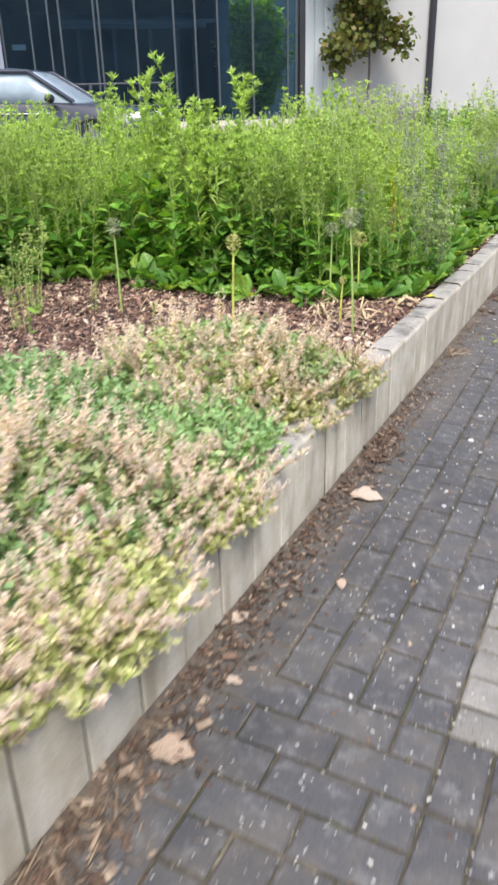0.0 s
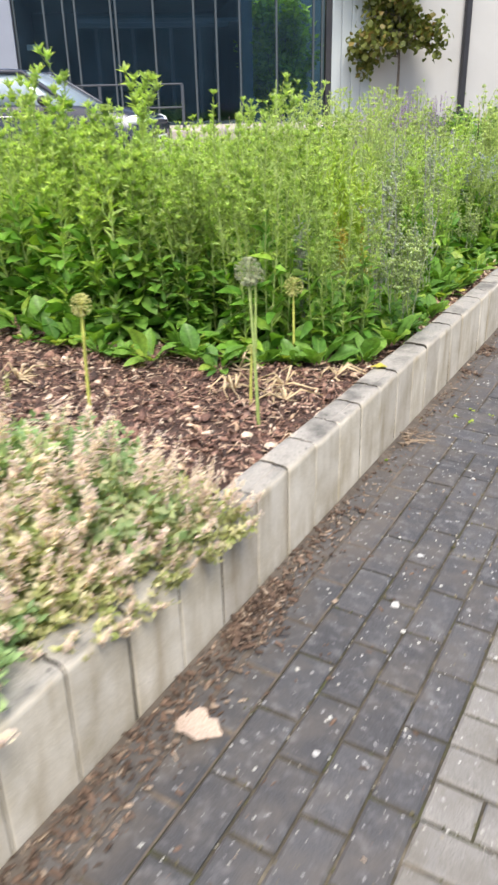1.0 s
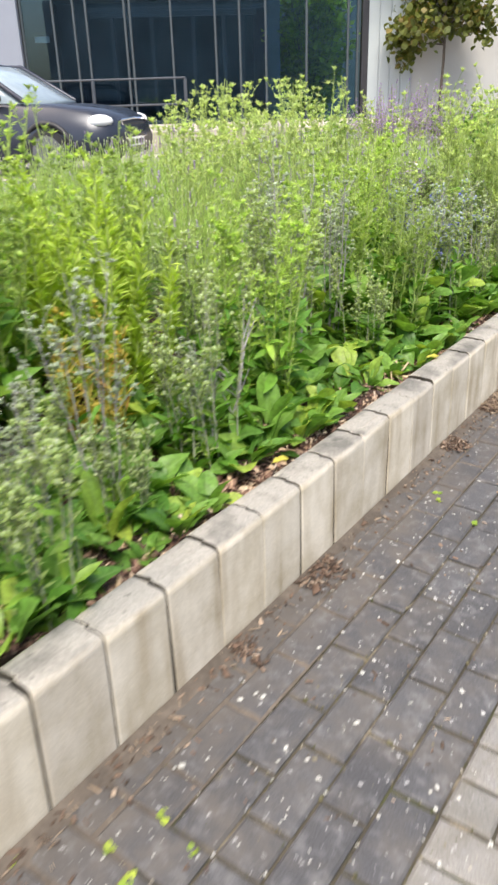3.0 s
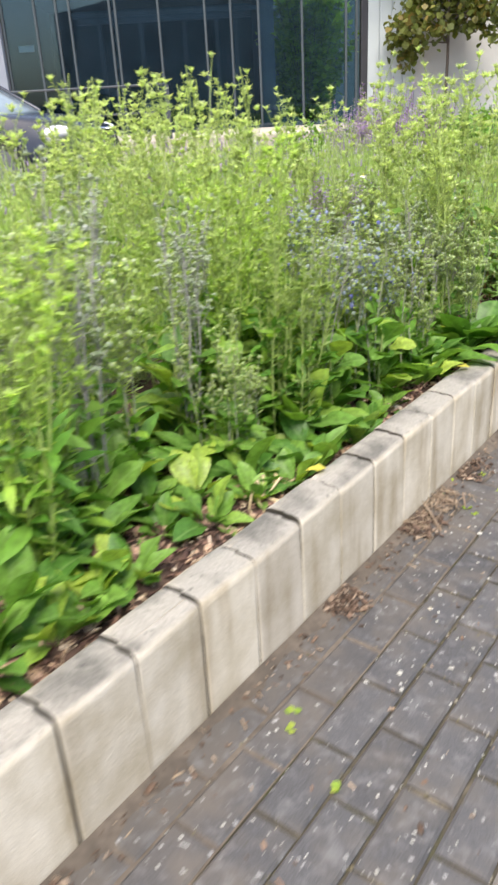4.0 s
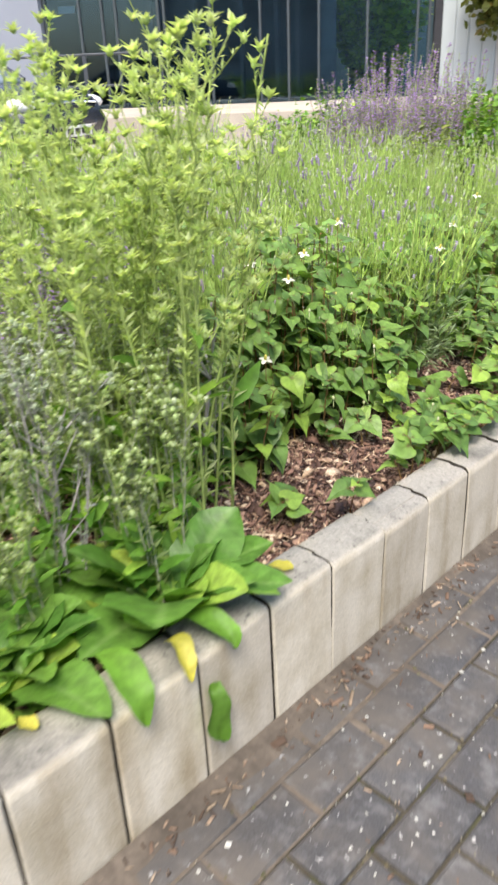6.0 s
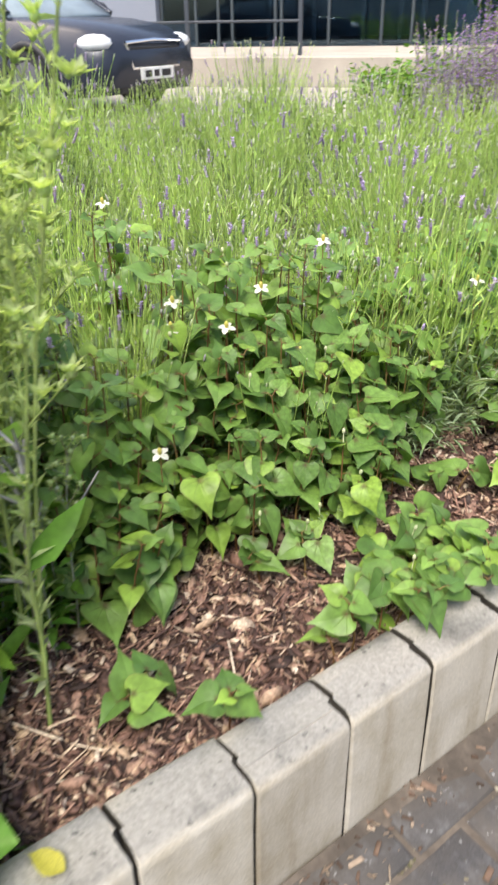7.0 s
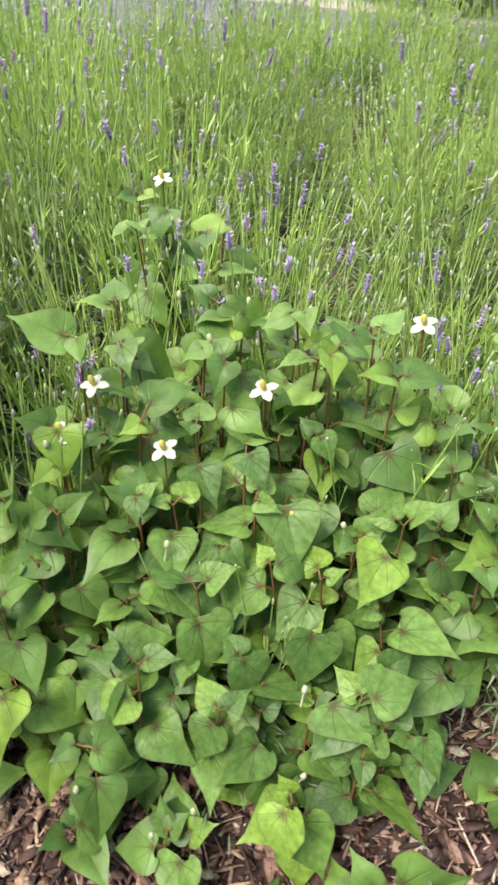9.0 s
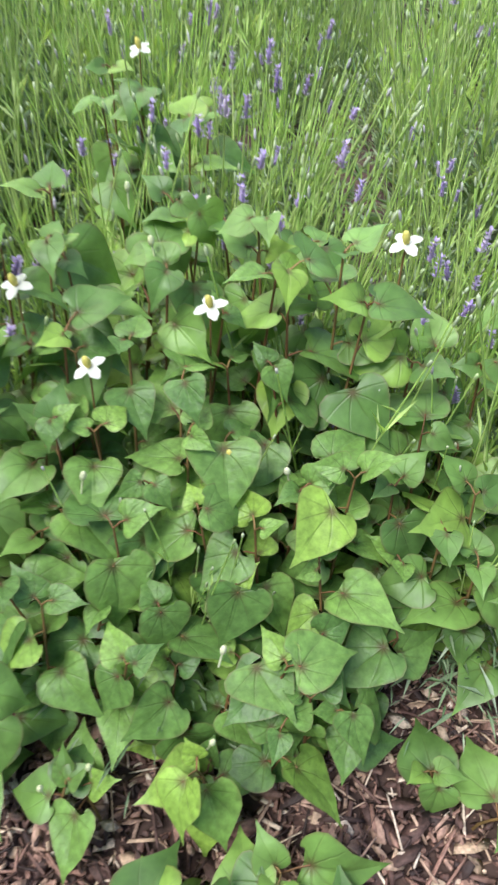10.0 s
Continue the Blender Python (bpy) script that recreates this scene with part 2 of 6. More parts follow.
def block_mat():
    """Cast concrete: pale, streaked downwards, lichen-grey and speckled on top."""
    m, n, l, bsdf = node_mat("cast_concrete")
    geo = n.new("ShaderNodeNewGeometry")
    mp = n.new("ShaderNodeMapping")
    mp.inputs["Scale"].default_value = (14, 14, 2.0)
    l.new(geo.outputs["Position"], mp.inputs["Vector"])
    streak = n.new("ShaderNodeTexNoise")
    streak.inputs["Scale"].default_value, streak.inputs["Detail"].default_value = 1.0, 4.0
    l.new(mp.outputs[0], streak.inputs["Vector"])

    def world_noise(scale, detail=5.0):
        t = n.new("ShaderNodeTexNoise")
        t.inputs["Scale"].default_value, t.inputs["Detail"].default_value, t.inputs["Roughness"].default_value = scale, detail, 0.6
        l.new(geo.outputs["Position"], t.inputs["Vector"])
        return t.outputs[0]

    blot, fine, spots = world_noise(7.0), world_noise(180.0, 3.0), world_noise(60.0, 3.0)
    rnd = n.new("ShaderNodeObjectInfo").outputs["Random"]
    col = ramp(n, l, rnd, [(0.0, (0.49, 0.452, 0.395)), (0.5, (0.575, 0.537, 0.468)), (1.0, (0.645, 0.60, 0.52))]).outputs[0]
    col = mixed(n, l, col, ramp(n, l, streak.outputs[0], [(0.32, (0.74, 0.69, 0.61)), (0.47, (0.96, 0.945, 0.91)), (0.7, (1.1, 1.1, 1.1))]).outputs[0], 1.0, "MULTIPLY")
    col = mixed(n, l, col, ramp(n, l, blot, [(0.32, (0.78, 0.75, 0.68)), (0.55, (1.0, 1.0, 1.0)), (0.7, (1.1, 1.1, 1.1))]).outputs[0], 1.0, "MULTIPLY")
    col = mixed(n, l, col, ramp(n, l, fine, [(0.3, (0.88,) * 3), (0.7, (1.1,) * 3)]).outputs[0], 1.0, "MULTIPLY")
    # weathered upper faces
    sep = n.new("ShaderNodeSeparateXYZ")
    l.new(geo.outputs["Normal"], sep.inputs[0])
    top = ramp(n, l, sep.outputs[2], [(0.35, (0, 0, 0)), (0.95, (1, 1, 1))]).outputs[0]
    lichen = mixed(n, l, (0.29, 0.275, 0.25), (0.125, 0.12, 0.11), ramp(n, l, blot, [(0.48, (0, 0, 0)), (0.68, (1, 1, 1))]).outputs[0])
    lichen = mixed(n, l, lichen, (0.07, 0.07, 0.065), ramp(n, l, spots, [(0.64, (0, 0, 0)), (0.7, (0.8,) * 3)]).outputs[0])
    lichen = mixed(n, l, lichen, ramp(n, l, fine, [(0.3, (0.75,) * 3), (0.7, (1.2,) * 3)]).outputs[0], 1.0, "MULTIPLY")
    col = mixed(n, l, col, lichen, top)
    l.new(col, bsdf.inputs["Base Color"])
    bsdf.inputs["Roughness"].default_value = 0.85
    bump(n, l, fine, 0.4, 0.003, bsdf)
    return m


M_BLOCK = block_mat()
M_PAVER = paver_mat("dark_paver", (0.046, 0.046, 0.050), (0.068, 0.068, 0.073), (0.092, 0.083, 0.075))
M_PAVER_LIGHT = paver_mat("light_paver", (0.145, 0.14, 0.13), (0.205, 0.197, 0.184), (0.13, 0.12, 0.103))
def joint_mat():
    """Joint filling: dark damp sand with patches of moss and pale blown sand."""
    m, n, l, bsdf = node_mat("joint_sand")
    big, fine = noise_tex(n, l, 9, 3.0), noise_tex(n, l, 220, 3.0)
    col = ramp(n, l, big.outputs[0], [(0.30, (0.058, 0.062, 0.024)), (0.44, (0.05, 0.043, 0.031)), (0.56, (0.065, 0.056, 0.041)), (0.70, (0.17, 0.145, 0.11))]).outputs[0]
    col = mixed(n, l, col, ramp(n, l, fine.outputs[0], [(0.3, (0.6, 0.6, 0.6)), (0.7, (1.35, 1.35, 1.3))]).outputs[0], 1.0, "MULTIPLY")
    l.new(col, bsdf.inputs["Base Color"])
    bsdf.inputs["Roughness"].default_value = 0.95
    bump(n, l, fine.outputs[0], 0.7, 0.003, bsdf)
    return m


M_JOINT = joint_mat()
M_SOIL = plain("dark_soil", (0.068, 0.040, 0.031), 0.95, vary=0.5, scale=12, bumps=0.8)
def chip_mat():
    """Bark mulch: mostly damp purple-brown pieces, fewer tan and pale splintered ones, each with grain."""
    m, n, l, bsdf = node_mat("bark_chips")
    rnd = n.new("ShaderNodeNewGeometry").outputs["Random Per Island"]
    col = ramp(n, l, rnd, [(0.0, (0.04, 0.024, 0.021)), (0.30, (0.108, 0.057, 0.046)), (0.55, (0.27, 0.152, 0.115)), (0.74, (0.39, 0.25, 0.19)), (0.88, (0.54, 0.39, 0.27)), (1.0, (0.76, 0.64, 0.52))]).outputs[0]
    nz = noise_tex(n, l, 160, 4.0)
    col = mixed(n, l, col, ramp(n, l, nz.outputs[0], [(0.32, (0.5, 0.48, 0.46)), (0.68, (1.3, 1.28, 1.25))]).outputs[0], 1.0, "MULTIPLY")
    l.new(col, bsdf.inputs["Base Color"])
    bsdf.inputs["Roughness"].default_value = 0.72
    bump(n, l, nz.outputs[0], 0.7, 0.003, bsdf)
    return m


M_CHIP = chip_mat()
M_ASPHALT = plain("asphalt", (0.16, 0.16, 0.165), 0.85, vary=0.2, scale=0.8, bumps=0.4)
M_PLAZA = plain("pale_plaza_stone", (0.38, 0.34, 0.29), 0.8, vary=0.15, scale=1.5, bumps=0.3)

# ---- the large structure ----
STEP, JOINT, WALL_TOP = 0.1815, 6.816, 0.327
STREET = 0.35


def path_z(x, y):
    return 0.043 - 0.037 * x


def bed_z(x, y):
    rise = min(1.0, max(0.0, (-x - 0.1) / 2.5))
    return 0.262 + 0.075 * rise + 0.022 * noise.noise((x * 2.3, y * 2.3, 0.4)) + 0.010 * noise.noise((x * 9, y * 9, 3.0))


def sheet(xs, ys, height):
    bm = bmesh.new()
    grid = [[bm.verts.new((x, y, height(x, y))) for y in ys] for x in xs]
    for a, b in zip(grid, grid[1:]):
        for j in range(len(ys) - 1):
            bm.faces.new((a[j], b[j], b[j + 1], a[j + 1]))
    for f in bm.faces:
        f.smooth = True
    return bm


# one sheet of ground, street level beyond the bed and path level in front of the wall
ground = part("ground", sheet([-900, -200, -40, -4.72, -4.7, -0.06, -0.05, 40, 200, 900], [-900, -60, -12, 0, 4, 8, 20, 60, 200, 900],
              lambda x, y: STREET - 0.01 if x < -4.71 else (0.12 if x < -0.055 else path_z(min(x, 6.0), y) - 0.05)), M_ASPHALT)
tagged(ground, "grey asphalt ground reaching into the distance", "ground", kind="structure")

bed = part("planting_bed", sheet(np.linspace(-0.07, -4.72, 70), np.linspace(-3.5, 15.5, 230), bed_z), M_SOIL)
tagged(bed, "dark soil of the raised planting bed behind the wall", "soil", kind="structure")

# bark mulch, densest where the soil lies open
chips = Heap()
chip_t = ([(-.5, -.45, -.5), (.4, -.5, -.5), (.5, .42, -.5), (-.38, .5, -.5), (-.4, -.4, .5), (.35, -.42, .4), (.42, .36, .5), (-.3, .42, .35)],
          [(0, 3, 2, 1), (4, 5, 6, 7), (0, 1, 5, 4), (1, 2, 6, 5), (2, 3, 7, 6), (3, 0, 4, 7)])


flake_t = ([(0.02, 0.03, 0.5)] + [(r * math.cos(a), r * math.sin(a), z) for z, k in ((0.15, 1.0), (-0.5, 0.9)) for a, r in ((0.1, 0.5 * k), (0.9, 0.46 * k), (1.8, 0.62 * k), (2.9, 0.42 * k), (3.9, 0.52 * k), (4.8, 0.66 * k), (5.5, 0.5 * k))],
           [(0, 1 + i, 1 + (i + 1) % 7) for i in range(7)] + [(1 + i, 8 + i, 8 + (i + 1) % 7, 1 + (i + 1) % 7) for i in range(7)])


def scatter_chips(heap, count, x0, x1, y0, y1, size):
    """Bark pieces: thin shreds, blocky bits and flat rounded flakes."""
    for tpl, share, low, high, thick, long in ((chip_t, 0.45, 0.06, 0.16, 0.003, 0.95), (chip_t, 0.33, 0.2, 0.6, 0.005, 0.62), (flake_t, 0.22, 0.45, 0.85, 0.006, 1.05)):
        lay_chips(heap, tpl, int(count * share), x0, x1, y0, y1, size * long, low, high, thick)


def lay_chips(heap, tpl, count, x0, x1, y0, y1, size, low, high, thick):
    xs, ys = rng.uniform(x0, x1, count), rng.uniform(y0, y1, count)
    yaw, climb = rng.uniform(0, 6.28, count), rng.normal(0, 0.42, count)
    m = turns(headings(yaw, climb), rng.normal(0, 0.8, count))
    ln = np.minimum(rng.gamma(3.0, size / 3, count), 1.8 * size)
    dims = np.stack([ln * rng.uniform(low, high, count), ln, rng.uniform(0.001, thick, count)], -1)
    z = np.array([bed_z(x, y) for x, y in zip(xs, ys)]) + rng.uniform(0.0, 0.017, count)
    heap.add(*tpl, m * dims[:, None, :], np.stack([xs, ys, z], -1))


scatter_chips(chips, 27000, -0.9, -0.10, 7.5, 9.6, 0.023)
scatter_chips(chips, 21000, -2.2, -0.10, 2.2, 4.2, 0.026)
scatter_chips(chips, 16000, -0.7, -0.10, 4.2, 7.5, 0.024)
scatter_chips(chips, 4500, -2.6, -0.10, -0.5, 2.2, 0.035)
# long splinters
for x0, x1, y0, y1, n in ((-0.8, -0.12, 7.6, 9.2, 1500), (-2.0, -0.12, 2.3, 4.0, 900)):
    xs, ys = rng.uniform(x0, x1, n), rng.uniform(y0, y1, n)
    m = turns(headings(rng.uniform(0, 6.28, n), rng.normal(0, 0.15, n)), rng.normal(0, 0.6, n))
    dims = np.stack([rng.uniform(0.0012, 0.005, n), rng.gamma(4, 0.014, n), rng.uniform(0.001, 0.003, n)], -1)
    z = np.array([bed_z(x, y) for x, y in zip(xs, ys)]) + rng.uniform(0.008, 0.018, n)
    chips.add(*chip_t, m * dims[:, None, :], np.stack([xs, ys, z], -1))
mulch = part("bark_mulch", chips.mesh("bark_mulch", M_CHIP, False), M_CHIP)
tagged(mulch, "reddish brown bark mulch chips covering the open soil", "mulch", kind="stuff")

# retaining wall of upright concrete blocks with keyed ends
wall = thing("retaining_wall", Matrix(), "low retaining wall of upright pale concrete blocks", "wall", kind="structure")


# also colours the blocks' joint sides, putting the joints' shade into the tone
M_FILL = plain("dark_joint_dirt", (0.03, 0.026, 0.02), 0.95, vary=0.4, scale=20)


def block_mesh(seed):
    r = random.Random(seed)
    w, d = STEP - 0.0065, 0.108
    outline = [(-0.0045, 0.0), (-0.0012, 0.001), (0.0, 0.004), (0.0, w - 0.004), (-0.0012, w - 0.001), (-0.0045, w)]
    key = 0.007
    back = [(-d * 0.28, w), (-d * 0.45, w + key * 0.75), (-d * 0.62, w + key), (-d, w + 0.004), (-d, w * 0.5), (-d, 0.004), (-d * 0.62, key), (-d * 0.45, key * 0.75), (-d * 0.28, 0.0)]
    pts = outline + back
    bm = bmesh.new()
    rows = []
    for z, inset in ((-0.62, 0), (-0.2, 0), (-0.1, 0), (-0.022, 0.0), (-0.011, 0.0015), (-0.005, 0.005), (-0.0015, 0.011), (0.0, 0.019), (0.0006, 0.034)):
        row = []
        for x, y in pts:
            cx, cy = -d / 2, w / 2
            k = inset
            px = x - math.copysign(min(k, abs(x - cx)), x - cx) + r.uniform(-1, 1) * 0.0012
            py = y - math.copysign(min(k * 0.12, abs(y - cy)), y - cy) + r.uniform(-1, 1) * 0.0008
            row.append(bm.verts.new((px, py, z + r.uniform(-1, 1) * (0.0012 if z > -0.01 else 0))))
        rows.append(row)
    n = len(pts)
    for a, b in zip(rows, rows[1:]):
        for j in range(n):
            f = bm.faces.new((a[j], b[j], b[(j + 1) % n], a[(j + 1) % n]))
            f.smooth = any(a is q for q in rows[3:]) or (a is rows[2] and j != 2)
            # joint sides take the near-black tone, so the gap's shade is painted on
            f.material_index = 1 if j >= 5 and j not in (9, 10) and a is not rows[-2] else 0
    bm.faces.new(rows[-1][::-1])
    bmesh.ops.recalc_face_normals(bm, faces=bm.faces)
    me = bpy.data.meshes.new("wall_block")
    bm.to_mesh(me)
    bm.free()
    me.materials.append(M_BLOCK)
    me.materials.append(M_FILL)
    return me


part("joint_fill", box(-0.100, -0.026, JOINT - STEP * 56, JOINT + STEP * 48, -0.4, WALL_TOP - 0.028), M_FILL, wall, "dark dirt and painted shade in the joints")
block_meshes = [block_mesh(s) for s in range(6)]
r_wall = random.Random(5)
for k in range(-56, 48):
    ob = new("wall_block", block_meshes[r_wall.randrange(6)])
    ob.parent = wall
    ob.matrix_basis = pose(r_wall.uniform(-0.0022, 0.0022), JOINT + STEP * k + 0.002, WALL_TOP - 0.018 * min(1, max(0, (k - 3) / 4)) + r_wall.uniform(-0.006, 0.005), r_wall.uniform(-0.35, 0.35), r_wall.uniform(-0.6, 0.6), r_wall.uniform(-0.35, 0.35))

# ---- beyond the bed: street, car, building ----
M_GLASS = bpy.data.materials.new("dark_glass")
M_GLASS.use_nodes = True
gn, gl = M_GLASS.node_tree.nodes, M_GLASS.node_tree.links
gn.remove(gn["Principled BSDF"])
g_tr, g_gl, g_fr, g_mix = gn.new("ShaderNodeBsdfTransparent"), gn.new("ShaderNodeBsdfGlossy"), gn.new("ShaderNodeFresnel"), gn.new("ShaderNodeMixShader")
g_tr.inputs[0].default_value, g_gl.inputs[1].default_value, g_fr.inputs[0].default_value = (0.72, 0.86, 0.93, 1), 0.01, 1.62
g_gl.inputs[0].default_value = (0.72, 0.88, 1.0, 1)
gl.new(g_fr.outputs[0], g_mix.inputs[0]), gl.new(g_tr.outputs[0], g_mix.inputs[1]), gl.new(g_gl.outputs[0], g_mix.inputs[2])
gl.new(g_mix.outputs[0], gn["Material Output"].inputs[0])
M_STEEL = plain("grey_steel_profile", (0.055, 0.07, 0.08), 0.5, 0.1, vary=0.06)
# near-black teal puts the unlit room's darkness into its surfaces
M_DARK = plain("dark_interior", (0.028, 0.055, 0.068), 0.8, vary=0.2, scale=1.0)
M_GREYWALL = plain("grey_panel", (0.24, 0.26, 0.31), 0.55, vary=0.05, scale=0.6)
M_WHITE = plain("white_render", (0.47, 0.46, 0.44), 0.8, vary=0.05, scale=0.7)
M_RIB = plain("white_ribbed_metal", (0.40, 0.44, 0.455), 0.45, vary=0.05, scale=1.0)
M_RAIL = plain("dull_grey_rail", (0.06, 0.07, 0.085), 0.5, 0.2, vary=0.06)
M_PIPE = plain("black_pipe", (0.025, 0.025, 0.03), 0.5)
M_FAR = plain("far_facade", (0.20, 0.24, 0.27), 0.8, vary=0.4, scale=0.3)

HOUSE = pose(-8.18, 21.47, 0, 0, 0, 38.8)
building = thing("glass_building", HOUSE, "modern building with dark glass front and white walls", "building")
PLAT = 0.80


def slab(name, x0, x1, y0, y1, z0, z1, mat, parent, bevel=0.0, label=""):
    return part(name, box(x0, x1, y0, y1, z0, z1, bevel), mat, parent, label)


slab("grey_wall", -20, -7.85, -0.25, 0.2, STREET - 0.1, 4.7, M_GREYWALL, building, label="smooth pale grey panel wall")
slab("white_wall", 1.15, 22, -0.10, 0.2, STREET - 0.1, 4.7, M_WHITE, building, label="white rendered wall")
cladding = slab("cladding_back", 0.09, 1.148, -0.09, 0.19, STREET - 0.1, 4.7, M_RIB, building, label="white metal cladding")
for i in range(4):
    slab("cladding_panel", 0.09 + i * 0.265, 0.09 + i * 0.265 + 0.25, -0.115, -0.092, STREET - 0.1, 4.7, M_RIB, cladding, 0.008)
slab("downpipe", 3.64, 3.81, -0.26, -0.11, STREET - 0.1, 4.7, M_PIPE, building, 0.03, "black vertical pipe on the white wall")
slab("corner_post", -0.06, 0.085, -0.12, 0.1, STREET - 0.1, 4.7, M_PIPE, building, 0.01, "dark corner post")
MULLIONS = [-7.8, -7.1, -6.64, -6.36, -5.5, -5.38, -4.46, -3.46, -2.9, -2.3, -1.35, -0.38, -0.15]
for x in MULLIONS:
    slab("mullion", x - 0.025, x + 0.025, -0.05, 0.05, PLAT - 0.1, 4.7, M_STEEL, building, 0.006)
for a, b in zip(MULLIONS, MULLIONS[1:]):
    slab("glass_pane", a + 0.025, b - 0.025, -0.008, 0.008, PLAT - 0.1, 4.7, M_GLASS, building)
for z in (3.12,):
    slab("transom", -6.33, -2.33, 0.062, 0.12, z, z + 0.09, M_STEEL, building)
for x in (-5.9, -4.95, -3.95, -3.2, -2.75):
    slab("door_leaf_frame", x - 0.045, x + 0.045, 1.2, 1.27, PLAT, 3.1, M_STEEL, building, 0.006)
slab("door_lintel", -6.4, -2.4, 1.2, 1.28, 3.1, 3.22, M_STEEL, building)
slab("inner_pillar", -2.28, -1.95, 0.15, 0.5, STREET - 0.1, 4.7, plain("inner_plaster", (0.13, 0.15, 0.16), 0.8), building)
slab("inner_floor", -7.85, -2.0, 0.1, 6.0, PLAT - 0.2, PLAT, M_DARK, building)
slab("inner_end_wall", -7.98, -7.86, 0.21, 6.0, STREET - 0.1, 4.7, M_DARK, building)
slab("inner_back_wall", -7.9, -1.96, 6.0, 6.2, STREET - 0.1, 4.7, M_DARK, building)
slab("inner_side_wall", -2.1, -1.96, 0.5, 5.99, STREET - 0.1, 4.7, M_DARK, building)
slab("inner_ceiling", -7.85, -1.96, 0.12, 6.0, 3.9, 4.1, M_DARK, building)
slab("roof", -20, -2.0, 0.2, 12.0, 4.7, 4.85, M_DARK, building)
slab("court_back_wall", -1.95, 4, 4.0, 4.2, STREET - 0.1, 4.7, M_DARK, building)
slab("interior_sign", -7.62, -7.28, 0.3, 0.33, 2.55, 2.68, M_WHITE, building, label="small white sign")

# pale stone platform with steps and a handrail in front of the glass
platform = part("entrance_platform", box(-7.8, 0.9, -4.6, -0.26, STREET - 0.1, PLAT - 0.05, 0.02), M_PLAZA)
platform.matrix_basis = HOUSE
tagged(platform, "pale stone entrance platform in front of the glass", "platform", kind="structure")
plaza = part("plaza", box(-16, 16, -9.0, -4.62, STREET - 0.1, STREET + 0.004), M_PLAZA)
plaza.matrix_basis = HOUSE
tagged(plaza, "pale beige paving in front of the building", "paving", kind="structure")
railing = thing("handrail", HOUSE @ pose(0, -4.3, PLAT - 0.05), "grey metal handrail along the entrance platform", "railing")
for z in (0.42, 0.86):
    slab("rail", -7.7, -4.2, -0.025, 0.025, z, z + 0.035, M_RAIL, railing, 0.01)
for i in range(3):
    x = -7.6 + i * 1.68
    slab("post", x, x + 0.06, -0.024, 0.024, 0.0, 0.86, M_RAIL, railing, 0.006)

# closes the place behind the camera: unseen wall added for the glass to reflect
behind = part("house_opposite", box(13, 15, -30, 40, -1, 9), M_FAR)
tagged(behind, "plain dark unseen wall added for the glass to reflect", "building", kind="structure")

far_row = part("house_row", box(-62, -52, -60, 60, -1, 13), plain("reddish_far_facade", (0.16, 0.10, 0.085), 0.8, vary=0.4, scale=0.3))
tagged(far_row, "reddish brown row of houses across the street", "building", kind="structure")

# parked car
M_CAR = plain("dark_blue_grey_paint", (0.028, 0.033, 0.048), 0.25, 0.2, vary=0.04)
M_CARGLASS = plain("car_glass", (0.30, 0.36, 0.40), 0.08, 0.0, vary=0.1)
M_TYRE = plain("tyre_rubber", (0.02, 0.02, 0.022), 0.9)
M_RIM = plain("silver_rim", (0.16, 0.16, 0.17), 0.45, 0.6)
M_CHROME = plain("chrome", (0.8, 0.8, 0.82), 0.15, 1.0, vary=0.02)
M_LAMP = plain("headlamp_glass", (0.8, 0.82, 0.84), 0.12, 0.0, vary=0.08)
M_BLACK = plain("black_plastic", (0.015, 0.015, 0.017), 0.5)
M_PLATE = plain("white_plate", (0.75, 0.75, 0.73), 0.5)


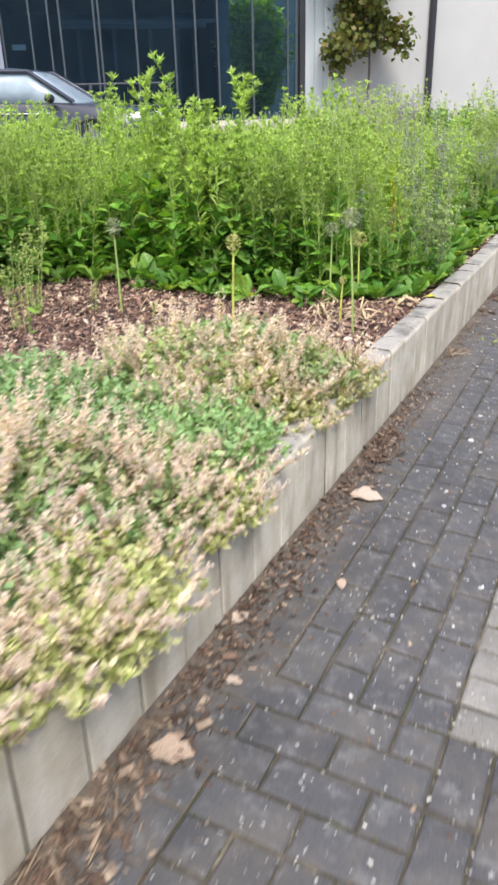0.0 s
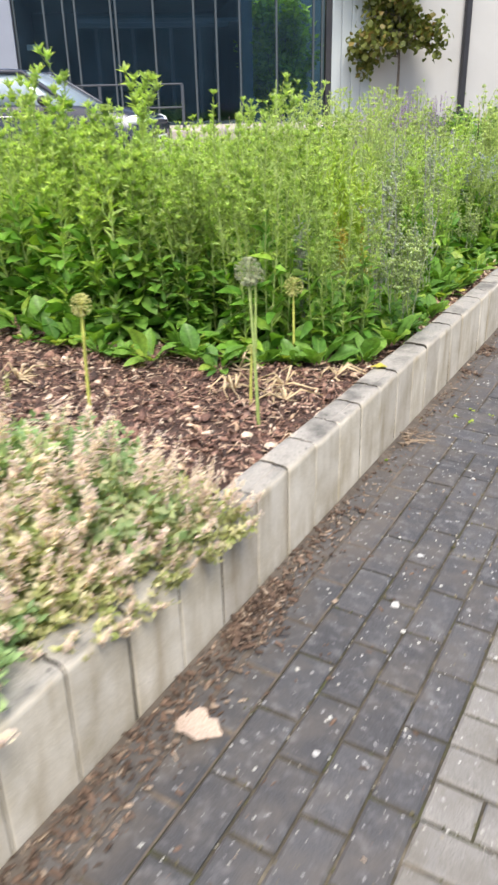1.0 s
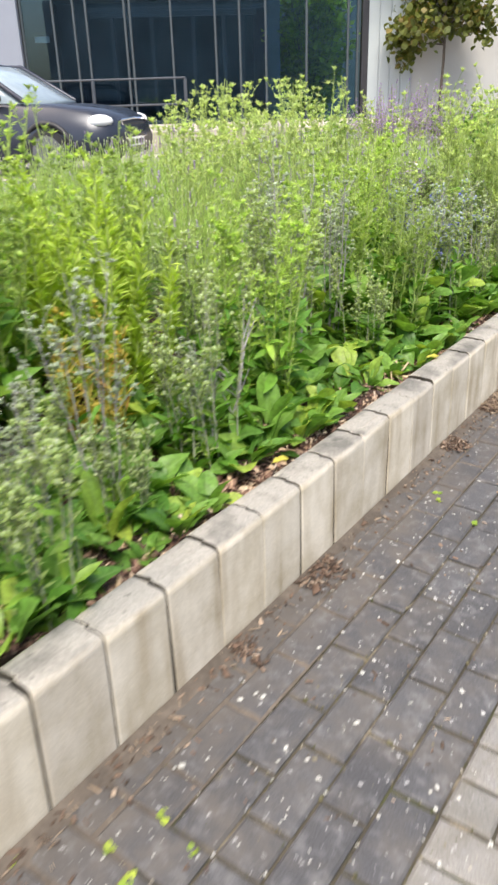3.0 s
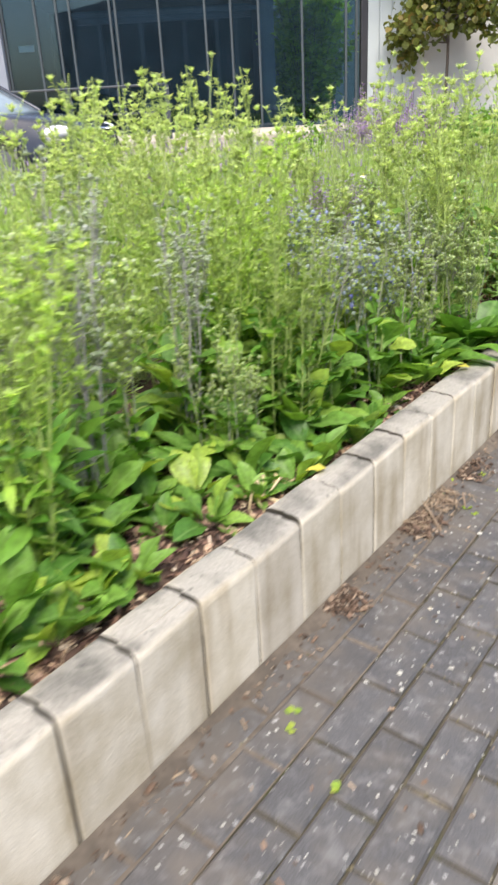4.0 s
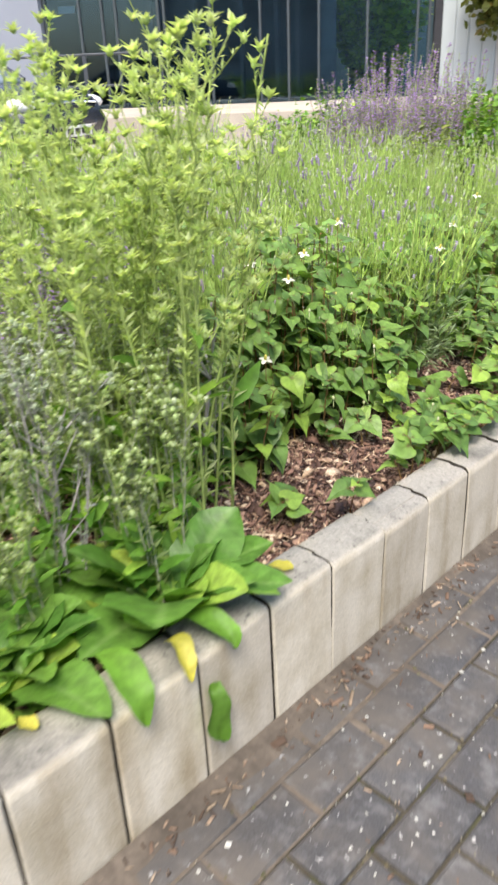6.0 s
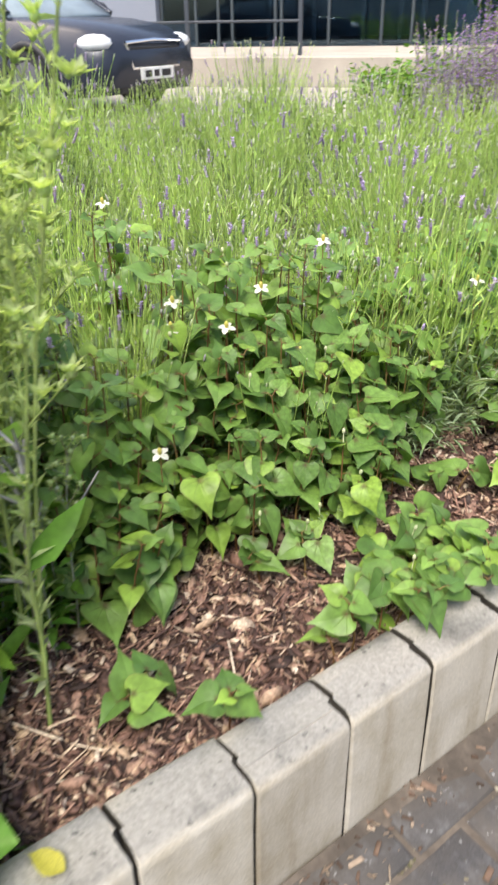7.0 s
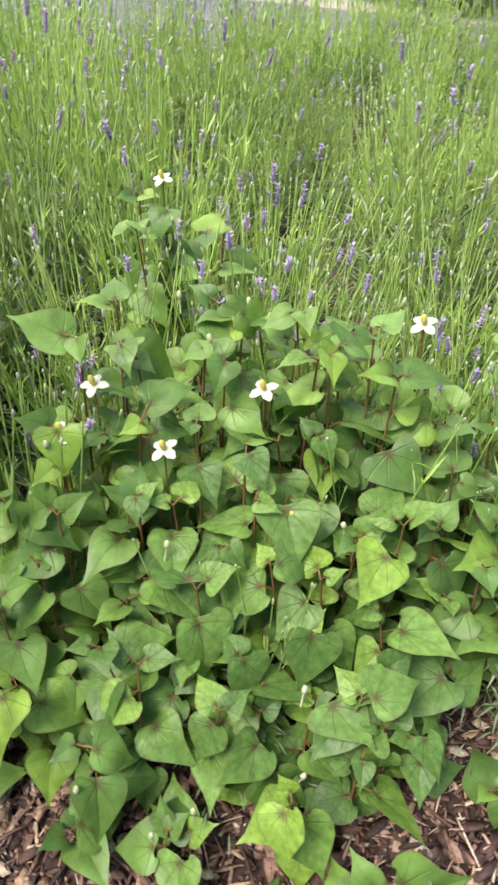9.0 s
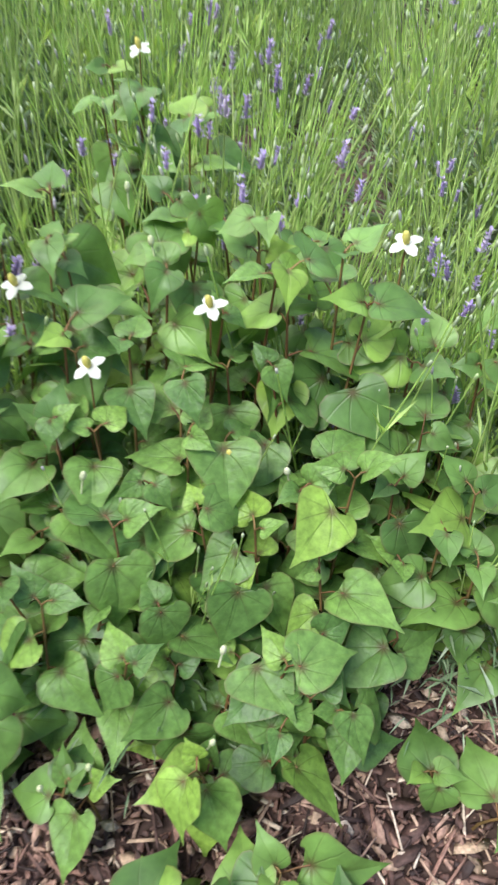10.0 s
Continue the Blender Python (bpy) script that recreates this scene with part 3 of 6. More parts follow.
def make_car(m):
    """A saloon car of 4.6 m, nose towards +x."""
    car = thing("car", m, "dark blue-grey parked saloon car with chrome-edged grille", "car")

    def section(x, low, belt, w_low, w_belt):
        half = [(w_low * 0.90, low), (w_low, low + 0.10), (w_low * 1.01, (low + belt) / 2), (w_belt, belt - 0.05), (w_belt * 0.93, belt)]
        return [(x, y, z) for y, z in half] + [(x, -y, z) for y, z in half[::-1]]

    stations = [(-2.28, 0.38, 0.86, 0.62, 0.60), (-2.2, 0.26, 0.98, 0.78, 0.74), (-1.7, 0.2, 1.02, 0.88, 0.80), (-1.0, 0.18, 0.98, 0.905, 0.84), (0.0, 0.18, 0.95, 0.905, 0.85),
                (0.75, 0.18, 0.94, 0.90, 0.83), (1.4, 0.2, 0.90, 0.89, 0.76), (1.9, 0.22, 0.83, 0.85, 0.70), (2.16, 0.24, 0.74, 0.76, 0.62), (2.28, 0.32, 0.62, 0.60, 0.52)]
    part("body", loft([section(*s) for s in stations]), M_CAR, car)

    def cab(x, z, w):
        return [(x, -w, z), (x, -w * 0.55, z + 0.012), (x, w * 0.55, z + 0.012), (x, w, z)]

    roof = [((-1.95, 0.98), 0.70), ((-1.35, 1.30), 0.62), ((-0.7, 1.43), 0.58), ((-0.1, 1.45), 0.58), ((0.3, 1.40), 0.60), ((1.05, 0.95), 0.74)]
    sec = []
    for (x, z), w in roof:
        wl = min(0.83, w + (z - 0.9) * 0.30)
        sec.append([(x, -wl, 0.88), (x, -w, z), (x, -w * 0.5, z + 0.015), (x, w * 0.5, z + 0.015), (x, w, z), (x, wl, 0.88)])
    part("cabin_glass", loft(sec), M_CARGLASS, car, "pale reflecting car windows")
    top = [[(x, -w - 0.02, z - 0.02), (x, -w * 0.5, z + 0.03), (x, w * 0.5, z + 0.03), (x, w + 0.02, z - 0.02)] for (x, z), w in roof[1:5]]
    part("roof_panel", loft([[*t, (t[0][0], 0, t[0][2] - 0.02)] for t in top]), M_CAR, car)
    for side in (-1, 1):
        h = Heap()
        h.tube([(1.05, side * 0.75, 0.95), (0.3, side * 0.615, 1.41), (-0.7, side * 0.60, 1.44), (-1.35, side * 0.64, 1.31), (-1.95, side * 0.71, 0.99)], [0.035] * 5, 6)
        part("roof_pillar", h, M_CAR, car)
        h = Heap()
        h.tube([(-0.35, side * 0.84, 0.93), (-0.4, side * 0.62, 1.43)], [0.05, 0.04], 6)
        part("door_pillar", h, M_BLACK, car)
        h = Heap()
        h.add(*ball(5, 8), np.diag([0.09, 0.11, 0.075])[None], [(0.72, side * 0.93, 1.0)])
        part("wing_mirror", h, M_BLACK, car)
        lamp = Heap()
        lamp.add(*ball(6, 10), np.diag([0.20, 0.17, 0.085])[None], [(2.02, side * 0.60, 0.69)])
        part("headlight", lamp, M_LAMP, car, "large clear headlight")
        for x in (1.38, -1.42):
            tyre = bmesh.new()
            bmesh.ops.create_cone(tyre, cap_ends=True, segments=28, radius1=0.325, radius2=0.325, depth=0.22)
            bmesh.ops.bevel(tyre, geom=[e for e in tyre.edges if abs(e.verts[0].co.z - e.verts[1].co.z) < 1e-4], offset=0.03, segments=2, affect="EDGES")
            wheel = part("wheel", tyre, M_TYRE, car)
            wheel.matrix_basis = pose(x, side * 0.80, 0.325, 90, 0, 0)
            rim = bmesh.new()
            bmesh.ops.create_cone(rim, cap_ends=True, segments=20, radius1=0.20, radius2=0.215, depth=0.23)
            part("rim", rim, M_RIM, wheel)
            arch = Heap()
            ang = np.linspace(0, math.pi, 12)
            arch.tube([(x + 0.36 * math.cos(a), side * 0.885, 0.33 + 0.36 * math.sin(a)) for a in ang], [0.035] * 12, 6)
            part("wheel_arch", arch, M_BLACK, car)
        door = Heap()
        door.tube([(-1.3, side * 0.885, 0.80), (0.7, side * 0.888, 0.78)], [0.012, 0.012], 4)
        part("side_trim", door, M_CHROME, car)
    part("grille", box(2.13, 2.27, -0.40, 0.40, 0.48, 0.68, 0.03), M_BLACK, car)
    edge = Heap()
    edge.tube([(2.25, -0.42, 0.69), (2.25, 0, 0.71), (2.25, 0.42, 0.69), (2.27, 0.36, 0.47), (2.27, -0.36, 0.47), (2.25, -0.42, 0.69)], [0.018] * 6, 5)
    part("grille_trim", edge, M_CHROME, car, "chrome grille edging")
    plate = part("number_plate", box(2.275, 2.29, -0.26, 0.26, 0.36, 0.47, 0.004), M_PLATE, car)
    for y0, y1 in ((-0.2, -0.1), (-0.06, 0.02), (0.06, 0.2)):
        part("plate_bar", box(2.29, 2.294, y0, y1, 0.385, 0.445), M_BLACK, plate)
    part("bumper_intake", box(2.1, 2.262, -0.55, 0.55, 0.25, 0.33, 0.02), M_BLACK, car)
    return car


make_car(pose(-6.8 - 2.28 * 0.94, 11.9 - 2.28 * 0.34, STREET - 0.01, 0, 0, 20))

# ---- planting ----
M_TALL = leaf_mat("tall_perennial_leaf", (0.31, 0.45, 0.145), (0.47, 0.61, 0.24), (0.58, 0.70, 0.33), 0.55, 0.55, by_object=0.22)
# dark green of the broad lower leaves, with some shade under the tops included
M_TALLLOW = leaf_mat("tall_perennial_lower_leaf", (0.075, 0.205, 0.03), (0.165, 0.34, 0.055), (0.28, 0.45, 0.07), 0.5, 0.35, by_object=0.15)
M_TALLSTEM = leaf_mat("green_stem", (0.26, 0.37, 0.10), (0.38, 0.48, 0.17), None, 0.6, 0.1)
M_LIME = leaf_mat("lime_leaf", (0.36, 0.51, 0.08), (0.50, 0.64, 0.13), None, 0.5, 0.4)
M_HOLLYSTEM = leaf_mat("grey_green_stem", (0.24, 0.28, 0.18), (0.38, 0.40, 0.33), (0.30, 0.22, 0.18), 0.6, 0.1)
M_HOLLY = leaf_mat("sea_holly_leaf", (0.28, 0.39, 0.155), (0.41, 0.51, 0.24), (0.54, 0.61, 0.38), 0.6, 0.55, by_object=0.2)
M_AIRY = leaf_mat("airy_perennial_leaf", (0.43, 0.53, 0.24), (0.56, 0.66, 0.35), (0.66, 0.72, 0.45), 0.6, 0.55)
M_HOLLYHEAD = leaf_mat("sea_holly_head", (0.34, 0.45, 0.20), (0.45, 0.54, 0.31), (0.52, 0.57, 0.47), 0.6, 0.3)
M_BLUEHEAD = leaf_mat("blue_sea_holly_head", (0.31, 0.38, 0.30), (0.25, 0.30, 0.45), (0.13, 0.14, 0.48), 0.6, 0.2)
M_BROAD = leaf_mat("broad_leaf", (0.085, 0.215, 0.04), (0.20, 0.37, 0.07), (0.40, 0.52, 0.09), 0.4, 0.35, single=True, scale=9)
M_LAVLEAF = leaf_mat("lavender_foliage", (0.15, 0.25, 0.12), (0.34, 0.44, 0.27), (0.48, 0.55, 0.42), 0.65, 0.3)
M_LAVSTALK = leaf_mat("lavender_stalk", (0.37, 0.54, 0.16), (0.51, 0.67, 0.245), (0.63, 0.73, 0.36), 0.55, 0.34, by_object=0.16)
M_LAVBUD = leaf_mat("lavender_bud", (0.44, 0.56, 0.27), (0.54, 0.60, 0.42), (0.56, 0.50, 0.64), 0.6, 0.25)
M_LAVFLOWER = leaf_mat("lavender_flower", (0.40, 0.29, 0.67), (0.54, 0.45, 0.73), (0.66, 0.60, 0.72), 0.6, 0.3)
M_SALVIA = leaf_mat("salvia_flower", (0.29, 0.16, 0.54), (0.46, 0.30, 0.70), None, 0.6, 0.25)
M_CATLEAF = leaf_mat("catmint_leaf", (0.19, 0.32, 0.15), (0.32, 0.47, 0.24), (0.42, 0.54, 0.30), 0.6, 0.35, by_object=0.1)
M_CATPINK = leaf_mat("fading_catmint_leaf", (0.24, 0.38, 0.17), (0.44, 0.50, 0.27), (0.66, 0.61, 0.43), 0.65, 0.35, by_object=0.1)
M_CATPALE = leaf_mat("yellowing_catmint_leaf", (0.34, 0.41, 0.15), (0.58, 0.56, 0.33), (0.76, 0.68, 0.54), 0.65, 0.35, by_object=0.1)
M_CATDRY = leaf_mat("faded_catmint_spike", (0.61, 0.47, 0.48), (0.76, 0.63, 0.56), (0.82, 0.77, 0.59), 0.75, 0.35)
M_ALLIUM = leaf_mat("allium_seed_head", (0.46, 0.48, 0.17), (0.62, 0.60, 0.27), None, 0.7, 0.2)
M_ALLIUMGREY = leaf_mat("grey_allium_head", (0.26, 0.32, 0.20), (0.40, 0.42, 0.28), None, 0.7, 0.2)
M_ALLIUMSTEM = leaf_mat("allium_stem", (0.50, 0.55, 0.12), (0.60, 0.60, 0.16), None, 0.55, 0.1)
M_STRAW = leaf_mat("dry_straw", (0.50, 0.38, 0.24), (0.70, 0.56, 0.38), None, 0.8, 0.2)
M_REDSTEM = leaf_mat("red_brown_stem", (0.16, 0.07, 0.03), (0.22, 0.14, 0.05), None, 0.6, 0.05)
M_PETAL = leaf_mat("white_bract", (0.80, 0.80, 0.72), (0.86, 0.86, 0.80), None, 0.55, 0.3)
M_CONE = leaf_mat("yellow_cone", (0.66, 0.56, 0.10), (0.76, 0.68, 0.18), None, 0.7, 0.1)
M_TREELEAF = leaf_mat("brownish_tree_leaf", (0.075, 0.10, 0.02), (0.15, 0.17, 0.035), (0.20, 0.14, 0.04), 0.5, 0.3)
M_BARK = plain("tree_bark", (0.085, 0.068, 0.055), 0.9, vary=0.3, scale=10, bumps=0.6)
M_INDOOR = leaf_mat("indoor_shrub_leaf", (0.22, 0.36, 0.035), (0.46, 0.60, 0.08), None, 0.45, 0.4)
M_SHRUB = leaf_mat("shrub_leaf", (0.08, 0.20, 0.025), (0.20, 0.37, 0.05), (0.34, 0.48, 0.08), 0.45, 0.3)


def veined(m, gap, vein_col, slope=0.9):
    """Adds a midrib and side veins in the leaf's own coordinates."""
    n, l = m.node_tree.nodes, m.node_tree.links
    bsdf = n["Principled BSDF"]
    col = bsdf.inputs["Base Color"].links[0].from_socket
    tc = n.new("ShaderNodeTexCoord")
    sep = n.new("ShaderNodeSeparateXYZ")
    l.new(tc.outputs["Object"], sep.inputs[0])
    ab = maths(n, l, "ABSOLUTE", sep.outputs[0])
    v2 = maths(n, l, "PINGPONG", maths(n, l, "MULTIPLY_ADD", ab, -slope, sep.outputs[1]), gap)
    vein = ramp(n, l, v2, [(0.0, (0.13, 0.13, 0.13)), (gap * 0.3, (0, 0, 0))]).outputs[0]
    mid = ramp(n, l, ab, [(0.006, (0.4, 0.4, 0.4)), (0.03, (0, 0, 0))]).outputs[0]
    l.new(mixed(n, l, mixed(n, l, col, vein_col, vein), vein_col, mid), bsdf.inputs["Base Color"])
    groove(n, l, bsdf, vein)
    return m


def maths(n, l, kind, *values):
    """A maths node; sockets are linked, numbers set."""
    node = n.new("ShaderNodeMath")
    node.operation = kind
    for i, v in enumerate(values):
        if hasattr(v, "is_output"):
            l.new(v, node.inputs[i])
        else:
            node.inputs[i].default_value = v
    return node.outputs[0]


def groove(n, l, bsdf, lines):
    b = n.new("ShaderNodeBump")
    b.inputs["Strength"].default_value, b.inputs["Distance"].default_value = 0.5, 0.003
    b.invert = True
    l.new(lines, b.inputs["Height"])
    l.new(bsdf.inputs["Normal"].links[0].from_socket, b.inputs["Normal"])
    l.new(b.outputs[0], bsdf.inputs["Normal"])


def palmate(m):
    """Dark veins spreading from the stalk, a brown flush where they meet and a thin brown rim, by the leaf's stored coordinates."""
    n, l = m.node_tree.nodes, m.node_tree.links
    bsdf = n["Principled BSDF"]
    col = bsdf.inputs["Base Color"].links[0].from_socket
    at = n.new("ShaderNodeAttribute")
    at.attribute_name = "leaf_at"
    sep = n.new("ShaderNodeSeparateXYZ")
    l.new(at.outputs["Vector"], sep.inputs[0])
    ab = maths(n, l, "ABSOLUTE", sep.outputs[0])
    reach = maths(n, l, "SQRT", maths(n, l, "ADD", maths(n, l, "MULTIPLY", ab, ab), maths(n, l, "MULTIPLY", sep.outputs[1], sep.outputs[1])))
    # the side veins bow towards the tip
    angle = maths(n, l, "ADD", maths(n, l, "ARCTAN2", ab, sep.outputs[1]), maths(n, l, "MULTIPLY", reach, 0.25))
    off = maths(n, l, "MULTIPLY", maths(n, l, "PINGPONG", angle, 0.36), reach)
    side = ramp(n, l, off, [(0.0, (0.4, 0.4, 0.4)), (0.02, (0, 0, 0))]).outputs[0]
    mid = ramp(n, l, ab, [(0.0, (0.4, 0.4, 0.4)), (0.02, (0, 0, 0))]).outputs[0]
    fade = ramp(n, l, reach, [(0.1, (1, 1, 1)), (0.75, (0.12, 0.12, 0.12))]).outputs[0]
    lines = mixed(n, l, mixed(n, l, side, mid, 1.0, "LIGHTEN"), fade, 1.0, "MULTIPLY")
    flush = ramp(n, l, reach, [(0.02, (0.8, 0.8, 0.8)), (0.15, (0, 0, 0))]).outputs[0]
    rim = ramp(n, l, sep.outputs[2], [(0.8, (0, 0, 0)), (1.0, (0.6, 0.6, 0.6))]).outputs[0]
    col = mixed(n, l, col, (0.09, 0.10, 0.035), lines)
    col = mixed(n, l, col, (0.10, 0.055, 0.03), flush)
    col = mixed(n, l, col, (0.16, 0.11, 0.06), rim)
    l.new(col, bsdf.inputs["Base Color"])
    groove(n, l, bsdf, lines)
    return m


M_HEART = palmate(leaf_mat("heart_leaf", (0.10, 0.20, 0.05), (0.195, 0.34, 0.077), (0.28, 0.435, 0.072), 0.42, 0.25, single=True, scale=5))
M_HEARTLOW = palmate(leaf_mat("further_heart_leaf", (0.10, 0.20, 0.05), (0.195, 0.34, 0.077), (0.27, 0.42, 0.07), 0.42, 0.25, scale=30))
veined(M_BROAD, 0.055, (0.26, 0.42, 0.13))

KITE = ([(0, 0, 0), (-0.17, 0.45, 0.05), (0, 1, -0.12), (0.17, 0.45, 0.05)], [(0, 2, 1), (0, 3, 2)])
SLIVER = ([(0, 0, 0), (-0.05, 0.5, 0.0), (0, 1, -0.1), (0.05, 0.5, 0.0)], [(0, 2, 1), (0, 3, 2)])
SLIM = ([(0, 0, 0), (-0.115, 0.45, 0.035), (0, 1, -0.12), (0.115, 0.45, 0.035)], [(0, 2, 1), (0, 3, 2)])
WIDE = ([(0, 0, 0), (-0.27, 0.42, 0.06), (0, 1, -0.1), (0.27, 0.42, 0.06)], [(0, 2, 1), (0, 3, 2)])
SMALL = blade(0.5, [(0, 0), (0.45, 0.5), (1, 0)], 0.15, 0.25)
LANCE = blade(1.0, [(0, 0.03), (0.3, 0.16), (0.65, 0.13), (1, 0)], 0.25, 0.3)
OVAL = blade(1.0, [(0, 0.02), (0.18, 0.05), (0.38, 0.22), (0.62, 0.27), (0.84, 0.17), (1, 0)], 0.35, 0.25)


def arc_stem(base, yaw, lean, height, steps=5, wob=0.02):
    """Points of a stem that rises from base and leans over towards yaw."""
    t = np.linspace(0, 1, steps)
    out = lean * height * t ** 1.6
    w = np.cumsum(rng.normal(0, wob, (steps, 2)), 0) * height
    return np.stack([base[0] + np.cos(yaw) * out + w[:, 0], base[1] + np.sin(yaw) * out + w[:, 1], base[2] + height * t], -1)


def along(pts, t):
    t = np.asarray(t) * (len(pts) - 1)
    i = np.clip(t.astype(int), 0, len(pts) - 2)
    return pts[i] + (pts[i + 1] - pts[i]) * (t - i)[:, None]


def leaves_on(heap, tpl, pts, ts, size, climb=0.5, spread=0.35):
    n = len(ts)
    yaw = rng.uniform(0, 6.28, n)
    m = turns(headings(yaw, rng.normal(climb, spread, n)), rng.normal(0, 0.5, n))
    heap.add(*tpl, m * (np.asarray(size) * rng.uniform(0.65, 1.25, n))[:, None, None], along(pts, ts))


def perennial(name, label, stems, height, leaf_mat_, stem_mat, head_mat, seed, leaf_size=0.05, heads=6, head_size=0.011, spread=0.14, tuft=0.0, leafy=60, group="", lower=0, low_leaf=None):
    """A tall branching plant: stems, small leaves along them, and spiny heads or upright leaf tufts on the upper branches."""
    global rng
    rng = np.random.default_rng(seed)
    root = thing(name, Matrix(), label, "plant", group)
    lf, hd, lw, br = Heap(), Heap(), Heap(), Heap()
    for s in range(stems):
        st = Heap()
        a, r = rng.uniform(0, 6.28), spread * math.sqrt(rng.uniform(0.02, 1))
        h = height * rng.uniform(0.62, 1.08)
        p = arc_stem((r * math.cos(a), r * math.sin(a), 0), a + rng.normal(0, 0.5), rng.uniform(0.02, 0.15), h, 6, 0.010)
        st.tube(p, np.linspace(0.0042, 0.002, 6), 4)
        ts = rng.uniform(0.1, 0.97, leafy)
        leaves_on(lf, SLIM, p, ts, leaf_size * 1.15 * (1.4 - 0.85 * ts), 0.9, 0.38)
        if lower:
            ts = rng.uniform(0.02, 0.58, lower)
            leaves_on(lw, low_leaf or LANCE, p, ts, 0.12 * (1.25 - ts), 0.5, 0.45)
        for b in range(heads):
            t0 = rng.uniform(0.6, 1.0)
            q0 = along(p, [t0])[0]
            ln = rng.uniform(0.06, 0.16) * height
            q = q0 + np.outer(np.linspace(0, 1, 3), headings(rng.uniform(0, 6.28), rng.uniform(0.75, 1.35)) * ln)
            br.tube(q, [0.0018, 0.0015, 0.0012], 3)
            leaves_on(lf, SLIM, q, rng.uniform(0.1, 0.95, 9), leaf_size * 0.6, 0.85, 0.4)
            for tip in (q[2], q[1] + rng.normal(0, 0.02, 3) + (0, 0, 0.015)):
                k = 9
                m = turns(headings(np.arange(k) * 6.28 / k + rng.uniform(0, 6), rng.normal(0.35 + tuft, 0.25, k)), rng.normal(0, 0.3, k))
                lf.add(*KITE, m * (head_size * (rng.uniform(2.0, 3.2, k) if tuft > 0.3 else rng.uniform(1.5, 2.4, k)))[:, None, None], np.repeat(tip[None], k, 0))
                hd.add(*ball(3, 5, 1.3), (np.eye(3) * head_size * rng.uniform(0.6, 1.0) * (0.85 if tuft > 0.3 else 0.9))[None], tip[None] + (0, 0, head_size * 0.5))
        part("stem", st, stem_mat, root)
    tagged(part("branch_growth", br, stem_mat, root), kind="stuff")
    tagged(part("foliage", lf, leaf_mat_, root), kind="stuff")
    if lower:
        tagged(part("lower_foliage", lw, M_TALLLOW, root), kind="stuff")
    tagged(part("flowering", hd, head_mat, root), kind="stuff")
    return root


def place(protos, spots, seed, smin=0.85, smax=1.15, lift=0.0):
    r = random.Random(seed)
    used = set()
    for x, y, s in spots:
        src = protos[r.randrange(len(protos))]
        m = pose(x, y, bed_z(x, y) - 0.01 + lift, r.uniform(-4, 4), r.uniform(-4, 4), r.uniform(0, 360)) @ Matrix.Scale(s * r.uniform(smin, smax), 4)
        if src.name in used:
            copy_thing(src, m)
        else:
            src.matrix_basis = m
            used.add(src.name)


tall = [perennial("tall_perennial", "tall leafy yellow-green perennial with branching tops, in the bed", 19, 0.84, M_TALL, M_TALLSTEM, M_TALL, 11 + i, 0.043, 4, 0.010, 0.15, 0.5, 58, "tall perennials", 13) for i in range(4)]
holly = [perennial("sea_holly", "sea holly with silvery green spiny heads on thin stems", 11, 0.76, M_HOLLY, M_HOLLYSTEM, M_HOLLYHEAD, 31 + i, 0.036, 10, 0.0105, 0.16, 0.1, 42, "sea hollies", 9) for i in range(3)]
airy = [perennial("tall_perennial", "tall airy pale green perennial with tufted branch tips", 6, 1.0, M_AIRY, M_TALLSTEM, M_AIRY, 18 + i, 0.034, 8, 0.0095, 0.10, 0.5, 46, "tall perennials", 1) for i in range(3)]
giant = [perennial("tall_perennial", "very tall yellow-green perennial with clustered leafy tops", 9, 1.05, M_TALL, M_TALLSTEM, M_TALL, 15 + i, 0.075, 6, 0.017, 0.10, 0.6, 60, "tall perennials", 34, OVAL) for i in range(2)]
lime = [perennial("lime_perennial", "bright lime-green feathery-leaved perennial", 12, 0.56, M_LIME, M_TALLSTEM, M_LIME, 25, 0.05, 1, 0.006, 0.12, 0.5, 110)]
blue = [perennial("blue_sea_holly", "sea holly with blue thistle heads among grey-green leaves", 10, 0.66, M_HOLLY, M_HOLLYSTEM, M_BLUEHEAD, 51 + i, 0.036, 9, 0.0115, 0.15, 0.0, 34, "blue sea hollies", 8) for i in range(2)]


def front(x):
    """Where the tall planting begins, seen along the bed."""
    return 4.0 if x > -0.3 else 3.95 - 0.35 * min(1.0, (-x - 0.3) / 0.5) if x > -1.9 else 3.6 - 1.0 * min(1.0, (-x - 1.9) / 0.4)


def tall_back(x):
    """Where the tall planting ends and the lavender begins."""
    return 7.62 if x > -0.85 else 5.7 if x > -1.5 else 5.4 if x > -2.2 else 5.0


